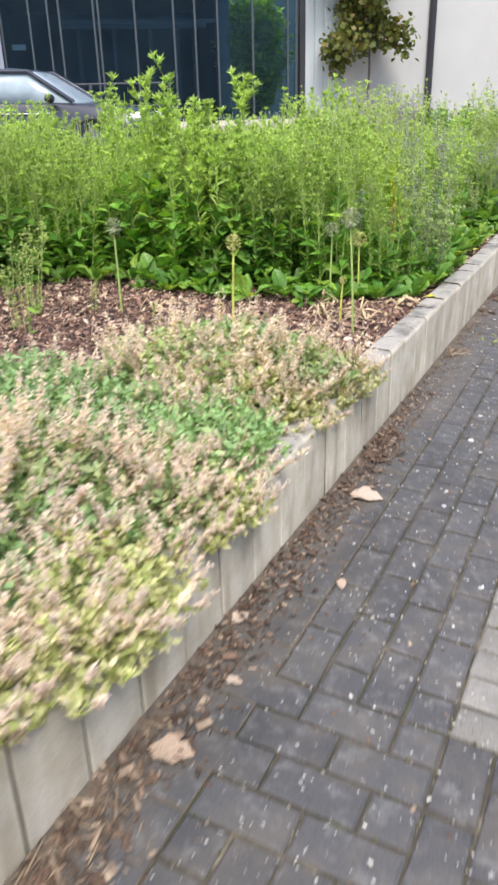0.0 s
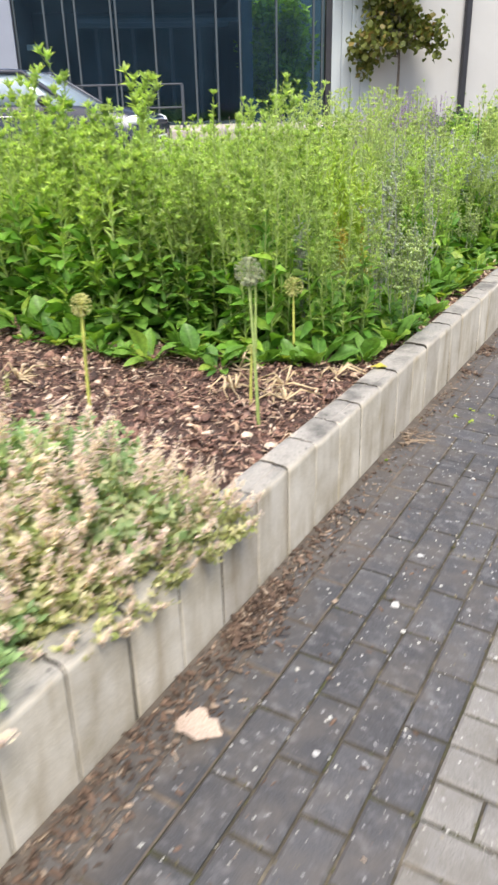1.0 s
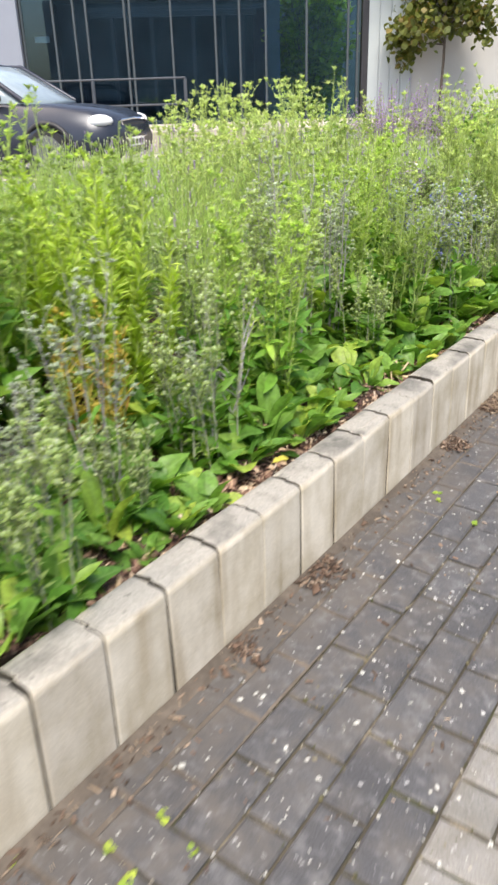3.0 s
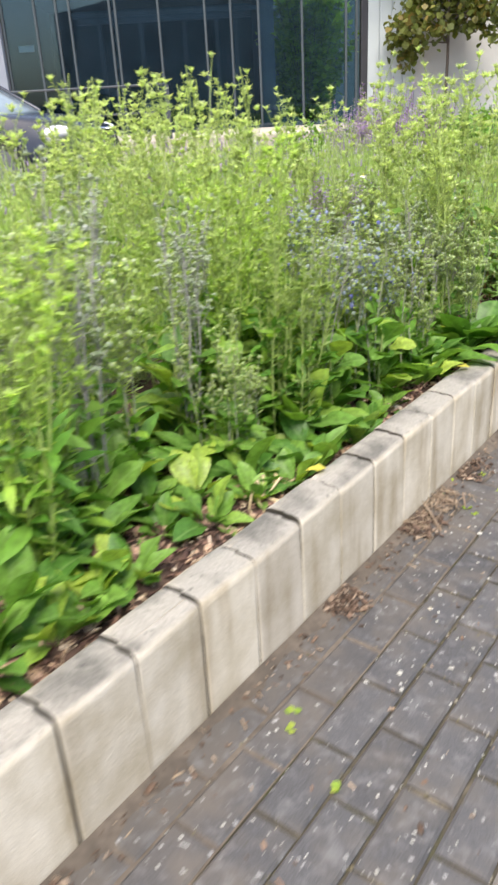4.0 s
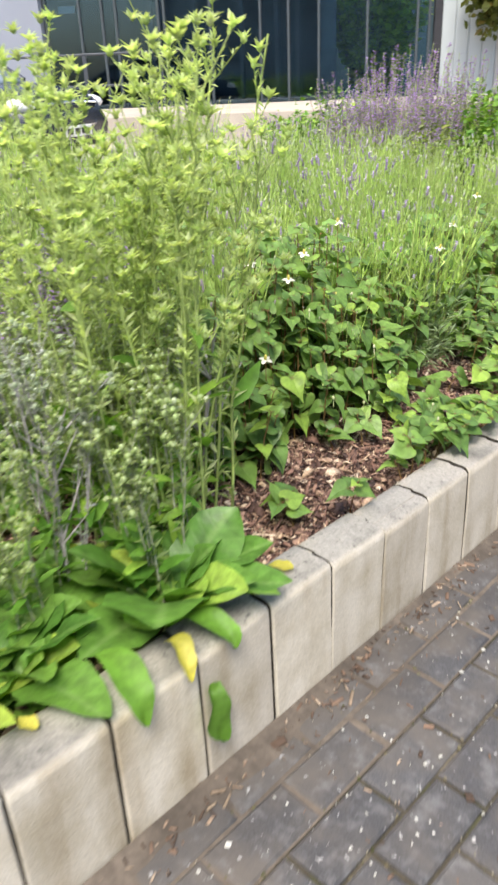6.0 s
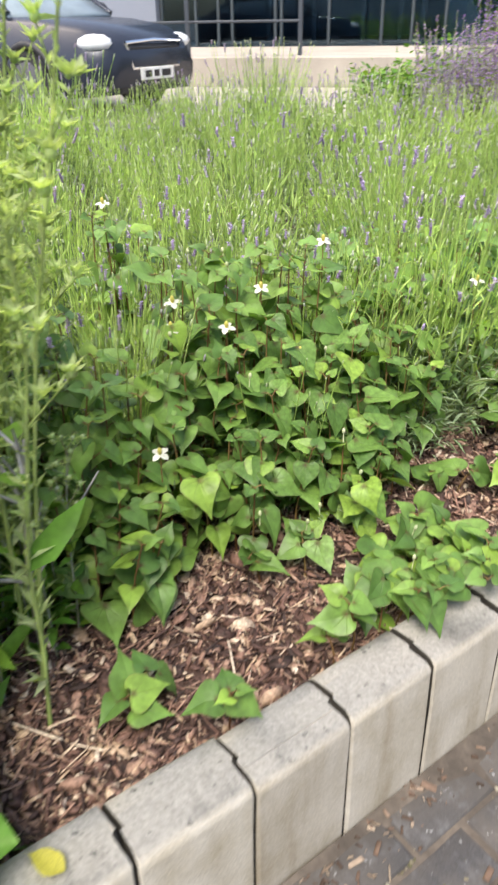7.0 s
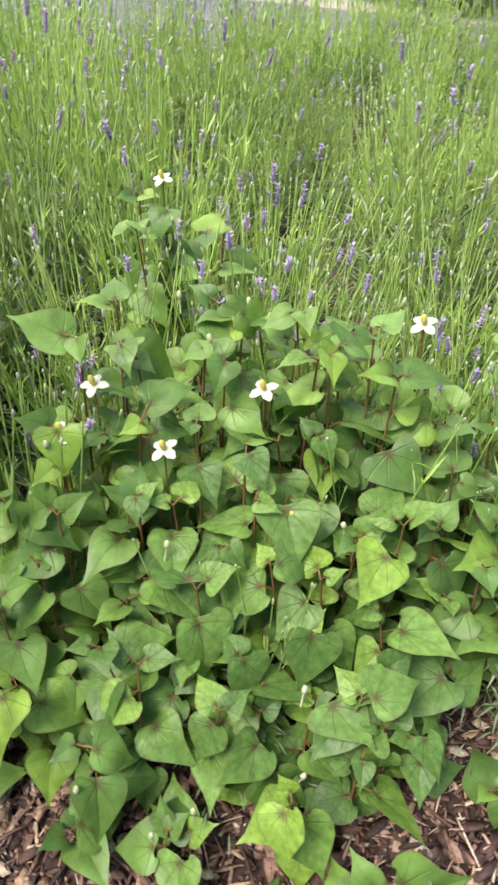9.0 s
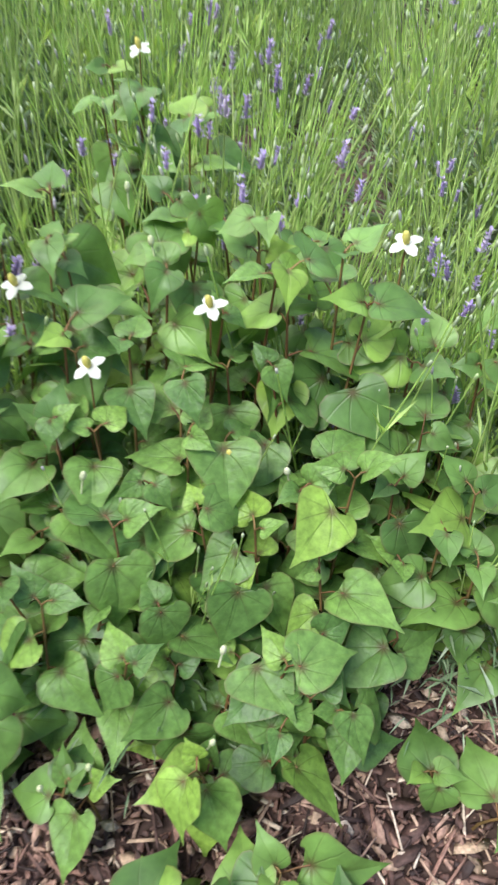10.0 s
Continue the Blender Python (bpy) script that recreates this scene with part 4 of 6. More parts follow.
r_field = random.Random(3)
tall_spots, holly_spots, blue_spots = [], [], []
tries, taken = 0, [(-0.36, 6.8), (-0.50, 6.95), (-0.34, 7.02), (-0.62, 7.08), (-0.74, 6.98), (-0.2, 7.5)]
while tries < 6000:
    tries += 1
    x, y = r_field.uniform(-4.4, -0.22), r_field.uniform(2.5, 8.4)
    if y < front(x) + 0.12 or y > tall_back(x):
        continue
    if x > -0.36 and 4.7 < y < 6.7:
        continue
    if (x + 0.92) ** 2 + (y - 5.3) ** 2 < 0.3 ** 2 or (-0.95 < x < -0.5 and 4.9 < y < 5.3):
        continue
    if any((x - a) ** 2 + (y - b) ** 2 < 0.255 ** 2 for a, b in taken):
        continue
    taken.append((x, y))
    near = math.exp(-((x + 0.5) / 0.6) ** 2)
    edge = 0.68 + 0.36 * min(1.0, (-x - 0.2) / 0.45)
    if y > 4.9 and x > -0.95:
        edge = (0.62 + 0.2 * min(1.0, (-x - 0.2) / 0.5)) * (1.22 - 0.25 * min(1.0, (y - 4.9) / 1.1))
    elif x < -0.9:
        edge *= 0.96
    elif y > 4.4:
        edge *= 0.95
    if x > -0.8 and 4.4 < y < 5.2:
        edge *= 0.74
    if -0.85 < x < -0.28 and abs((x - 0.9) * 2.45 + (y - 2.9) * 1.85) / 3.07 < 0.17:
        edge *= 0.78
    if (y > 4.9 and x > -0.95) or y > 4.3 and r_field.random() < 0.3 + 0.45 * near:
        (tall_spots if r_field.random() < 0.45 and y < 6.7 else holly_spots).append((x, y, edge * 1.05))
    else:
        tall_spots.append((x, y, edge))
place(giant, [(-1.75, 3.82, 0.98), (-1.25, 3.72, 0.94), (-1.5, 3.68, 0.84), (-1.02, 3.8, 0.66), (-1.42, 3.95, 0.88)], 10, 0.97, 1.03)
M_SILVERLEAF = leaf_mat("silvery_leaf", (0.29, 0.37, 0.25), (0.41, 0.47, 0.38), (0.46, 0.48, 0.52), 0.6, 0.3)
M_SILVERSTEM = leaf_mat("silvery_lilac_stem", (0.26, 0.25, 0.26), (0.40, 0.38, 0.42), None, 0.6, 0.1)
silvery = [perennial("silvery_sea_holly", "sea holly with silvery lilac-grey stems and small grey heads", 6, 0.86, M_SILVERLEAF, M_SILVERSTEM, M_SILVERLEAF, 36 + i, 0.028, 7, 0.0095, 0.06, 0.1, 20, "silvery sea hollies", 3) for i in range(2)]
place(silvery, [(-0.44, 4.72, 0.8), (-0.36, 4.42, 0.72), (-0.5, 5.72, 0.86), (-0.58, 6.22, 0.9), (-0.72, 6.45, 0.95), (-0.40, 6.6, 0.8), (-0.34, 5.05, 0.6), (-0.85, 6.1, 0.92), (-0.62, 4.25, 0.8), (-0.38, 7.36, 0.72), (-0.55, 7.45, 0.8)], 12, 0.95, 1.05)
place(airy, [(-0.6, 6.66, 1.02), (-1.22, 7.05, 1.05), (-1.08, 6.85, 1.0), (-0.74, 7.0, 0.98), (-1.06, 7.47, 1.0), (-0.36, 7.66, 1.0), (-0.48, 7.74, 1.02), (-0.42, 7.56, 0.97), (-0.60, 7.78, 1.0), (-0.30, 7.56, 0.9), (-0.54, 7.6, 0.95), (-0.72, 7.82, 0.95), (-0.95, 7.7, 0.9), (-1.6, 6.6, 0.95), (-2.1, 7.6, 0.95), (-1.35, 7.35, 0.98), (-1.5, 7.7, 1.0), (-1.7, 7.2, 0.98), (-1.85, 7.75, 1.0), (-1.3, 6.5, 0.92), (-1.5, 6.95, 0.96), (-2.1, 7.1, 0.95), (-2.4, 7.5, 0.97)], 16, 0.97, 1.03)
M_AUTUMN = leaf_mat("yellowing_perennial_leaf", (0.40, 0.34, 0.06), (0.58, 0.46, 0.10), (0.42, 0.24, 0.08), 0.6, 0.3)
yellowing = [perennial("yellowing_perennial", "low perennial with yellow and orange-brown leaves", 9, 0.38, M_AUTUMN, M_TALLSTEM, M_AUTUMN, 29, 0.05, 1, 0.006, 0.08, 0.5, 34)]
place(yellowing, [(-0.66, 4.92, 0.95)], 13)
place(lime, [(-0.92, 5.36, 1.12), (-1.04, 5.28, 1.12), (-0.82, 5.22, 1.0), (-0.95, 5.2, 1.05)], 11)
place(tall, tall_spots, 1)
place(holly, holly_spots + [(-0.28, 7.50, 0.72), (-0.42, 7.62, 0.75), (-0.58, 7.7, 0.8), (-0.76, 7.74, 0.8), (-0.94, 7.8, 0.8), (-0.66, 7.55, 0.8), (-0.86, 7.6, 0.8), (-1.05, 7.6, 0.8), (-1.2, 7.85, 0.8), (-0.35, 7.25, 0.7), (-0.50, 7.80, 0.72), (-0.63, 7.84, 0.78), (-0.78, 7.88, 0.82), (-1.0, 7.95, 0.85)], 2)
place(airy, [(-1.78, 2.78, 0.5), (-1.62, 2.52, 0.4), (-2.0, 2.92, 0.55), (-1.55, 2.95, 0.38), (-2.15, 2.6, 0.55), (-1.9, 2.45, 0.42), (-1.2, 2.95, 0.25)], 19, 0.9, 1.1)
place(blue, [(-0.36, 6.80, 0.85), (-0.50, 6.95, 0.92), (-0.34, 7.02, 0.82), (-0.62, 7.08, 0.95), (-0.74, 6.98, 0.95)], 3)

# broad-leaved rosettes along the foot of the tall plants
def wavy_leaf(seed, wide=0.24, bend=0.45):
    """A broad leaf of length 1 with a stalk, a folded rib and a wavy rim."""
    r = random.Random(seed)
    ph, amp = r.uniform(0, 6), r.uniform(0.018, 0.04)
    v, f = [], []
    rows = [(0.0, 0.02), (0.10, 0.03), (0.2, 0.22), (0.32, 0.56), (0.45, 0.84), (0.58, 1.0), (0.71, 0.98), (0.83, 0.80), (0.93, 0.48), (1.0, 0.03)]
    for t, w in rows:
        for u in (-1, -0.55, 0, 0.55, 1):
            x = u * w * wide * (1 + 0.06 * math.sin(11 * t + ph + u))
            z = -bend * t ** 2.2 + 0.32 * abs(x) + amp * abs(u) * w * math.sin(13 * t + ph + 2.2 * u) * 1.4
            v.append((x + 0.03 * math.sin(3 * t + ph) * t, t, z))
    for i in range(len(rows) - 1):
        for j in range(4):
            q = 5 * i + j
            f.append((q, q + 1, q + 6, q + 5))
    h = Heap()
    h.add(v, f, np.eye(3)[None], np.zeros((1, 3)))
    return h.mesh("leaf", M_BROAD)


leaf_meshes = [wavy_leaf(i, 0.20 + 0.02 * (i % 3), 0.25 + 0.13 * (i % 4)) for i in range(6)]


def rosette(name, label, m, count, size, seed, group="", low=20, high=78, wide=1.0, rise=0.0):
    r = random.Random(seed)
    root = thing(name, m, label, "plant", group)
    for k in range(count):
        ob = new("leaf", leaf_meshes[r.randrange(6)])
        ob.parent = root
        yaw = k * 137.5 + r.uniform(-25, 25)
        s = size * r.uniform(0.55, 1.1)
        ob.matrix_basis = pose(0, 0, rise * k / count, 0, 0, yaw) @ pose(0, 0.012, 0.01, r.uniform(low, high), r.uniform(-25, 25), 0) @ Matrix.Diagonal((s * r.uniform(0.85, 1.25) * wide, s, s, 1))
    if rise:
        st = Heap()
        st.tube([(0, 0, -0.01), (0.004, 0.006, rise * 0.5), (0, 0, rise + 0.01)], [0.006, 0.005, 0.003], 5)
        part("stem", st, M_TALLSTEM, root)
    return root


r_ros = random.Random(12)
ros = [rosette("broad_leaved_plant", "fresh green broad-leaved plant at the bed's edge", Matrix(), 14, 0.11, 60 + i, "broad-leaved plants", 30, 86) for i in range(5)]
spots, taken = [], []
tries = 0
while tries < 4000 and len(spots) < 225:
    tries += 1
    x, y = r_ros.uniform(-2.3, -0.17), r_ros.uniform(3.4, 7.35)
    if y < front(x) - 0.12 or (x < -0.75 and y > front(x) + 0.5):
        continue
    if 4.85 < y < 5.1 and x > -0.4:
        continue
    if any((x - a) ** 2 + (y - b) ** 2 < 0.102 ** 2 for a, b in taken):
        continue
    taken.append((x, y))
    spots.append((x, y, 1.0 if x > -0.36 or y < 4.4 else 1.12))
place(ros, spots, 4, 0.7, 1.25)
upright = [rosette("broad_leaved_plant", "upright dark green plant with broad wavy leaves among the sea hollies", Matrix(), 22, 0.125, 66 + i, "broad-leaved plants", 15, 72, 1.45, 0.22) for i in range(2)]
place(upright, [(-0.55, 6.62, 1.0), (-0.43, 6.46, 0.95), (-0.62, 6.2, 1.0), (-0.33, 6.62, 0.9), (-0.50, 6.80, 1.05), (-0.27, 6.82, 0.9), (-0.36, 7.0, 1.0), (-0.48, 7.12, 1.05), (-0.5, 6.32, 1.0), (-0.38, 6.14, 0.85), (-0.66, 6.9, 1.1), (-0.70, 6.5, 1.1)], 18, 0.9, 1.1)
dock = rosette("dock_plant", "large glossy dock plant leaning over the wall top", pose(-0.18, 7.44, bed_z(-0.18, 7.44)), 30, 0.215, 99, low=8, high=68, wide=1.35)
rosette("dock_plant", "large glossy dock plant beside the wall", pose(-0.24, 7.14, bed_z(-0.24, 7.14)), 20, 0.20, 98, low=8, high=68, wide=1.3)


def in_wall(ob):
    m = ob.parent.matrix_basis @ ob.matrix_basis
    return any(-0.12 < q.x < 0.3 and q.z < WALL_TOP + 0.004 for q in (m @ v.co for v in ob.data.vertices))


# no leaf grows through the wall
for plant in [o for o in scene.objects if o.name.split(".")[0] in ("broad_leaved_plant", "dock_plant") and o.type == "EMPTY"]:
    if plant.matrix_basis.translation.x > -0.5:
        for ob in list(plant.children):
            for attempt in range(7):
                if not in_wall(ob):
                    break
                ob.matrix_basis = ob.matrix_basis @ pose(0, 0, 0, 12, 0, 0)
            if in_wall(ob):
                bpy.data.objects.remove(ob)


def draped_leaf(wide, run, drop, seed):
    """A leaf that lies over the wall's edge and hangs down its front; x outwards, edge at x 0, z 0."""
    r = random.Random(seed)
    v, f, n = [], [], 14
    total = run + drop
    for i in range(n):
        t = i / (n - 1)
        s = t * total
        bendz = max(0.0, s - run)
        x = (s - run) if s < run else 0.012 * (1 - math.exp(-bendz / 0.01)) + 0.006
        z = (0.022 if s < run else 0.022) - bendz + (0.02 * math.sin(math.pi * s / run) if s < run else 0)
        w = wide * max(0.05, math.sin(math.pi * min(1, 0.06 + 0.94 * t)) ** 0.75)
        for u in (-1, -0.5, 0, 0.5, 1):
            v.append((x + 0.012 * abs(u) + 0.003 * math.sin(9 * t + 3 * u + seed), u * w + 0.01 * math.sin(4 * t + seed), z + 0.006 * abs(u) + r.uniform(-0.001, 0.001)))
    for i in range(n - 1):
        for j in range(4):
            q = 5 * i + j
            f.append((q, q + 1, q + 6, q + 5))
    h = Heap()
    h.add(v, f, np.eye(3)[None], np.zeros((1, 3)))
    return h


for y, wide, run, drop, seed in ((7.23, 0.03, 0.12, 0.055, 1), (7.41, 0.026, 0.10, 0.03, 4)):
    d_leaf = part("leaf", draped_leaf(wide, run, drop, seed), M_TALLLOW, dock, "leaf hanging over the wall's edge")
    d_leaf.matrix_basis = dock.matrix_basis.inverted() @ pose(0.004, y, WALL_TOP)

# lavender
def lavender(seed, flowers, stalks=80):
    global rng
    rng = np.random.default_rng(seed)
    root = thing("lavender", Matrix(), "lavender clump, green stalks in bud with few purple spikes" if flowers < 0.5 else "lavender clump with purple spikes in flower", "plant", "lavender clumps")
    fo, st, bud, fl = Heap(), Heap(), Heap(), Heap()
    n = 1150
    yaw, climb = rng.uniform(0, 6.28, n), rng.uniform(0.3, 1.45, n)
    d = headings(yaw, climb)
    base = d * rng.uniform(0.04, 0.30, n)[:, None] + np.stack([rng.normal(0, 0.05, n), rng.normal(0, 0.05, n), np.full(n, 0.02)], -1)
    fo.add(*KITE, turns(d + rng.normal(0, 0.4, (n, 3))) * rng.uniform(0.035, 0.075, n)[:, None, None] * np.array([0.30, 1, 1]), base)
    for s in range(stalks):
        a, r = rng.uniform(0, 6.28), 0.15 * math.sqrt(rng.uniform(0, 1))
        h = rng.uniform(0.26, 0.58)
        p = arc_stem((r * math.cos(a), r * math.sin(a), 0.08), a + rng.normal(0, 0.4), rng.uniform(0.03, 0.30), h, 4, 0.012)
        st.tube(p, [0.0023, 0.0021, 0.0018, 0.0015], 3)
        leaves_on(st, SLIVER, p, rng.uniform(0.1, 0.72, 6), 0.055, 1.1, 0.25)
        leaves_on(fo, SLIVER, p, rng.uniform(0.02, 0.4, 5), 0.05, 0.8, 0.35)
        tip, up = p[-1], (p[-1] - p[-2]) / np.linalg.norm(p[-1] - p[-2])
        open_ = rng.random() < flowers
        ln, w = (rng.uniform(0.02, 0.042), 0.0036) if open_ else (rng.uniform(0.011, 0.026), 0.0031)
        where = fl if open_ else bud
        if open_:
            for t in np.arange(0, ln, 0.0075):
                k = 6
                m = turns(headings(rng.uniform(0, 6.28, k), rng.uniform(0.35, 1.0, k)))
                where.add(*WIDE, m * 0.0105, np.repeat((tip + up * t)[None], k, 0))
        m = turns(up[None])[0] @ np.diag([w, ln * 0.5, w])
        where.add(*ball(3, 4), m[None] @ np.array([[1, 0, 0], [0, 0, 1], [0, -1, 0]], float)[None], (tip + up * ln * 0.5)[None])
    tagged(part("foliage", fo, M_LAVLEAF, root), kind="stuff")
    tagged(part("stalk_growth", st, M_LAVSTALK, root), kind="stuff")
    tagged(part("budding", bud, M_LAVBUD, root), kind="stuff")
    if fl.v:
        tagged(part("flowering", fl, M_LAVFLOWER, root, "purple lavender flower spikes"), kind="stuff")
    return root


lav = [lavender(70 + i, f) for i, f in enumerate((0.05, 0.08, 0.15))]
sprig = [lavender(75, 0.12, 16), lavender(76, 0.2, 22)]
r_lav = random.Random(8)
spots, taken, tries = [], [], 0
while tries < 4000:
    tries += 1
    x, y = r_lav.uniform(-4.65, -0.82), r_lav.uniform(5.0, 11.6)
    if y < tall_back(x) + 0.1 or (x > -1.0 and y < 8.0):
        continue
    if any((x - a) ** 2 + (y - b) ** 2 < 0.31 ** 2 for a, b in taken):
        continue
    taken.append((x, y))
    spots.append((x, y, 1.0 if x > -2.2 else 0.94 if x > -3.4 else 1.03))
spots += [(-0.72, 8.78, 0.85), (-0.68, 9.02, 0.85), (-0.84, 8.62, 0.9)]
place(sprig, [(-0.55, 8.40, 0.5), (-0.66, 8.70, 0.9), (-0.64, 8.86, 0.9), (-0.76, 8.60, 0.95), (-0.58, 8.76, 0.7), (-0.72, 8.80, 0.95), (-0.84, 8.42, 0.85), (-0.80, 8.2, 0.85), (-0.56, 8.98, 0.7)], 15)
lilac = [lavender(77, 0.3)]
place(lilac, [(-1.12, 8.47, 0.85), (-1.34, 9.45, 1.0), (-1.14, 9.36, 0.95), (-0.74, 8.12, 0.8), (-1.6, 9.9, 1.0)] + [s for i, s in enumerate(spots) if s[1] > 10.2 and i % 3 == 0], 17, 0.88, 1.1)
place(lav, [s for i, s in enumerate(spots) if not (s[1] > 10.2 and i % 3 == 0)], 5, 0.78, 1.12)

# heart-leaved ground cover with white four-bract flowers
def heart(seed):
    r = random.Random(seed)
    h = Heap()
    prof = [(-0.18, 0.17, 0.33), (-0.11, 0.0, 0.46), (0.03, 0.0, 0.54), (0.18, 0.0, 0.545), (0.36, 0.0, 0.47), (0.54, 0.0, 0.335), (0.72, 0.0, 0.19), (0.88, 0.0, 0.075)]
    cup, bend = r.uniform(0.05, 0.5), r.uniform(0.05, 0.45)
    v, f = [], []
    for t, inner, outer in prof:
        z = -bend * max(t, 0) ** 2
        mid = 0.0 if inner == 0 else inner
        v.append([(-outer, t, z + cup * outer * 0.55), (-outer * 0.55 if inner == 0 else -(inner + outer) / 2, t, z + cup * outer * 0.42), (-mid, max(t, -0.02) if inner else t, z),
                  (mid, max(t, -0.02) if inner else t, z), (outer * 0.55 if inner == 0 else (inner + outer) / 2, t, z + cup * outer * 0.42), (outer, t, z + cup * outer * 0.55)])
    ph = r.uniform(0, 6)
    flat = [(x * (1 + 0.05 * math.sin(7 * t + ph)) + 0.05 * math.sin(2.5 * t + ph), t, z + 0.035 * math.sin(6 * t + 5 * x + ph)) for row in v for x, t, z in row] + [(0.05 * math.sin(2.5 + ph), 1.08, -bend * 1.15)]
    for i in range(len(prof) - 1):
        a, b = 6 * i, 6 * (i + 1)
        for j in (0, 1, 3, 4):
            f.append((a + j, a + j + 1, b + j + 1, b + j))
    tip, a = len(flat) - 1, 6 * (len(prof) - 1)
    f += [(a, a + 1, tip), (a + 1, a + 2, tip), (a + 3, a + 4, tip), (a + 4, a + 5, tip)]
    return flat, f


def leaf_places(me, leaves):
    """Stores where each point lies on its leaf, and whether on the rim, for the veins."""
    rows = []
    for hv in leaves:
        rows += [(x, y, 1.0 if i < 6 or i % 6 in (0, 5) or i == len(hv) - 1 else 0.0) for i, (x, y, z) in enumerate(hv)]
    me.attributes.new("leaf_at", "FLOAT_VECTOR", "POINT").data.foreach_set("vector", np.array(rows, np.float32).ravel())


hearts = [heart(s) for s in range(8)]
heart_meshes = []
for hv, hf in hearts:
    h = Heap()
    h.add(hv, hf, np.eye(3)[None], np.zeros((1, 3)))
    me = h.mesh("leaf", M_HEART)
    leaf_places(me, [hv])
    heart_meshes.append(me)

cover = thing("heart_leaf_ground_cover", Matrix(), "heart-leaved green ground cover with small white flowers on mulch", "ground cover")
rng = np.random.default_rng(5)
CLUMPS = [(-0.62, 8.47, 0.25, 0.22), (-0.56, 8.25, 0.13, 0.12), (-0.66, 8.30, 0.10, 0.12), (-0.58, 7.97, 0.18, 0.12), (-1.12, 8.36, 0.07, 0.07), (-0.145, 8.42, 0.10, 0.15), (-0.60, 8.76, 0.11, 0.16), (-0.44, 8.53, 0.08, 0.07), (-0.80, 9.02, 0.28, 0.22),
          (-0.58, 9.4, 0.42, 0.42), (-0.40, 9.95, 0.36, 0.5), (-0.20, 8.92, 0.12, 0.14)]
LONE = [(-0.25, 7.90), (-0.21, 7.85), (-0.12, 7.96), (-0.13, 8.18), (-0.11, 8.22), (-0.335, 8.285), (-0.375, 8.205), (-0.29, 8.52), (-0.27, 8.57), (-0.36, 8.70), (-0.34, 8.74), (-0.40, 8.0), (-0.36, 8.44), (-0.35, 8.33)]


def mound(x, y):
    """Height of the leaf cover's top over the bed."""
    d = min(0.40, max(0.0, -x - 0.32))
    return bed_z(x, y) + 0.085 + (1.0 if y < 8.58 else 0.72) * d + 0.035 * noise.noise((x * 5, y * 5, 7))


shoots, tries = [], 0
r_h = random.Random(4)
while tries < 30000 and len(shoots) < 620:
    tries += 1
    x, y = r_h.uniform(-1.2, -0.03), r_h.uniform(7.72, 10.4)
    inside = min(((x - a) / rx) ** 2 + ((y - b) / ry) ** 2 for a, b, rx, ry in CLUMPS)
    if inside > 1.0 + 0.3 * noise.noise((x * 14, y * 14, 2.0)):
        continue
    if -1.0 < x < -0.72 and r_h.random() < (0.45 if x > -0.82 else 0.8) or (x < -0.52 and y > 8.58 and r_h.random() < 0.75):
        continue
    gap = 0.042 if y < 8.9 else 0.055
    if any((x - a) ** 2 + (y - b) ** 2 < gap ** 2 for a, b, lone in shoots):
        continue
    shoots.append((x, y, False))
shoots += [(x, y, True) for x, y in LONE]
shoots.sort(key=lambda p: (p[0] + 0.5) ** 2 + (p[1] - 8.45) ** 2)
stems, low, count, joined = Heap(), Heap(), 0, []
for x, y, lone in shoots:
    rooted = min(x, -0.14)
    foot = bed_z(rooted, y)
    top = foot + r_h.uniform(0.05, 0.09) if lone else max(foot + 0.06, mound(x, y) + r_h.uniform(-0.05, 0.03))
    if x > -0.13:
        top = max(top, WALL_TOP + 0.05)
    lean = (r_h.uniform(-0.03, 0.03), r_h.uniform(-0.03, 0.03))
    nodes = min(8, 2 + int((top - foot) / 0.045))
    axis = np.array([(rooted + (x - rooted) * t + lean[0] * t * t, y + lean[1] * t * t, foot + (top - foot) * t) for t in np.linspace(0, 1, 4)])
    stems.tube(axis, [0.0024, 0.0021, 0.0018, 0.0013], 4)
    turn = r_h.uniform(0, 360)
    for k in range(nodes + 1):
        young = k >= nodes - 1 and r_h.random() < 0.7
        t = 1.0 if k >= nodes - 1 else 0.3 + 0.66 * k / max(1, nodes - 1) if not lone else 0.8
        p = along(axis, [t])[0]
        size = r_h.uniform(0.022, 0.04) if young else r_h.triangular(0.034, 0.075, 0.053)
        turn += r_h.uniform(110, 165)
        stalk = size * r_h.uniform(0.15, 0.45)
        yaw = radians(turn)
        q = p + np.array([-math.sin(yaw) * stalk, math.cos(yaw) * stalk, stalk * r_h.uniform(0.2, 0.7)])
        if q[0] > -0.15 and q[2] < WALL_TOP + 0.03:
            q[2] = WALL_TOP + 0.035
        stems.tube([p, (p + q) / 2 + (0, 0, 0.003), q], [0.0013, 0.0011, 0.001], 3)
        pitch = r_h.gauss(18, 18) if young else r_h.gauss(-14, 17)
        if q[0] > -0.17:
            pitch = max(pitch, -8)
        m = pose(*q, 0, r_h.gauss(20, 8), 0) @ pose(0, 0, 0, 0, 0, math.degrees(yaw)) @ pose(0, 0, 0, pitch, r_h.gauss(0, 15), r_h.gauss(0, 20)) @ Matrix.Diagonal((size * r_h.uniform(0.88, 1.1), size, size, 1))
        if count < 300:
            ob = new("leaf", heart_meshes[r_h.randrange(8)])
            ob.parent, ob.matrix_basis = cover, m
        else:
            hv, hf = hearts[r_h.randrange(8)]
            low.add(hv, hf, np.array(m.to_3x3())[None], [tuple(m.translation)])
            joined.append(hv)
        count += 1
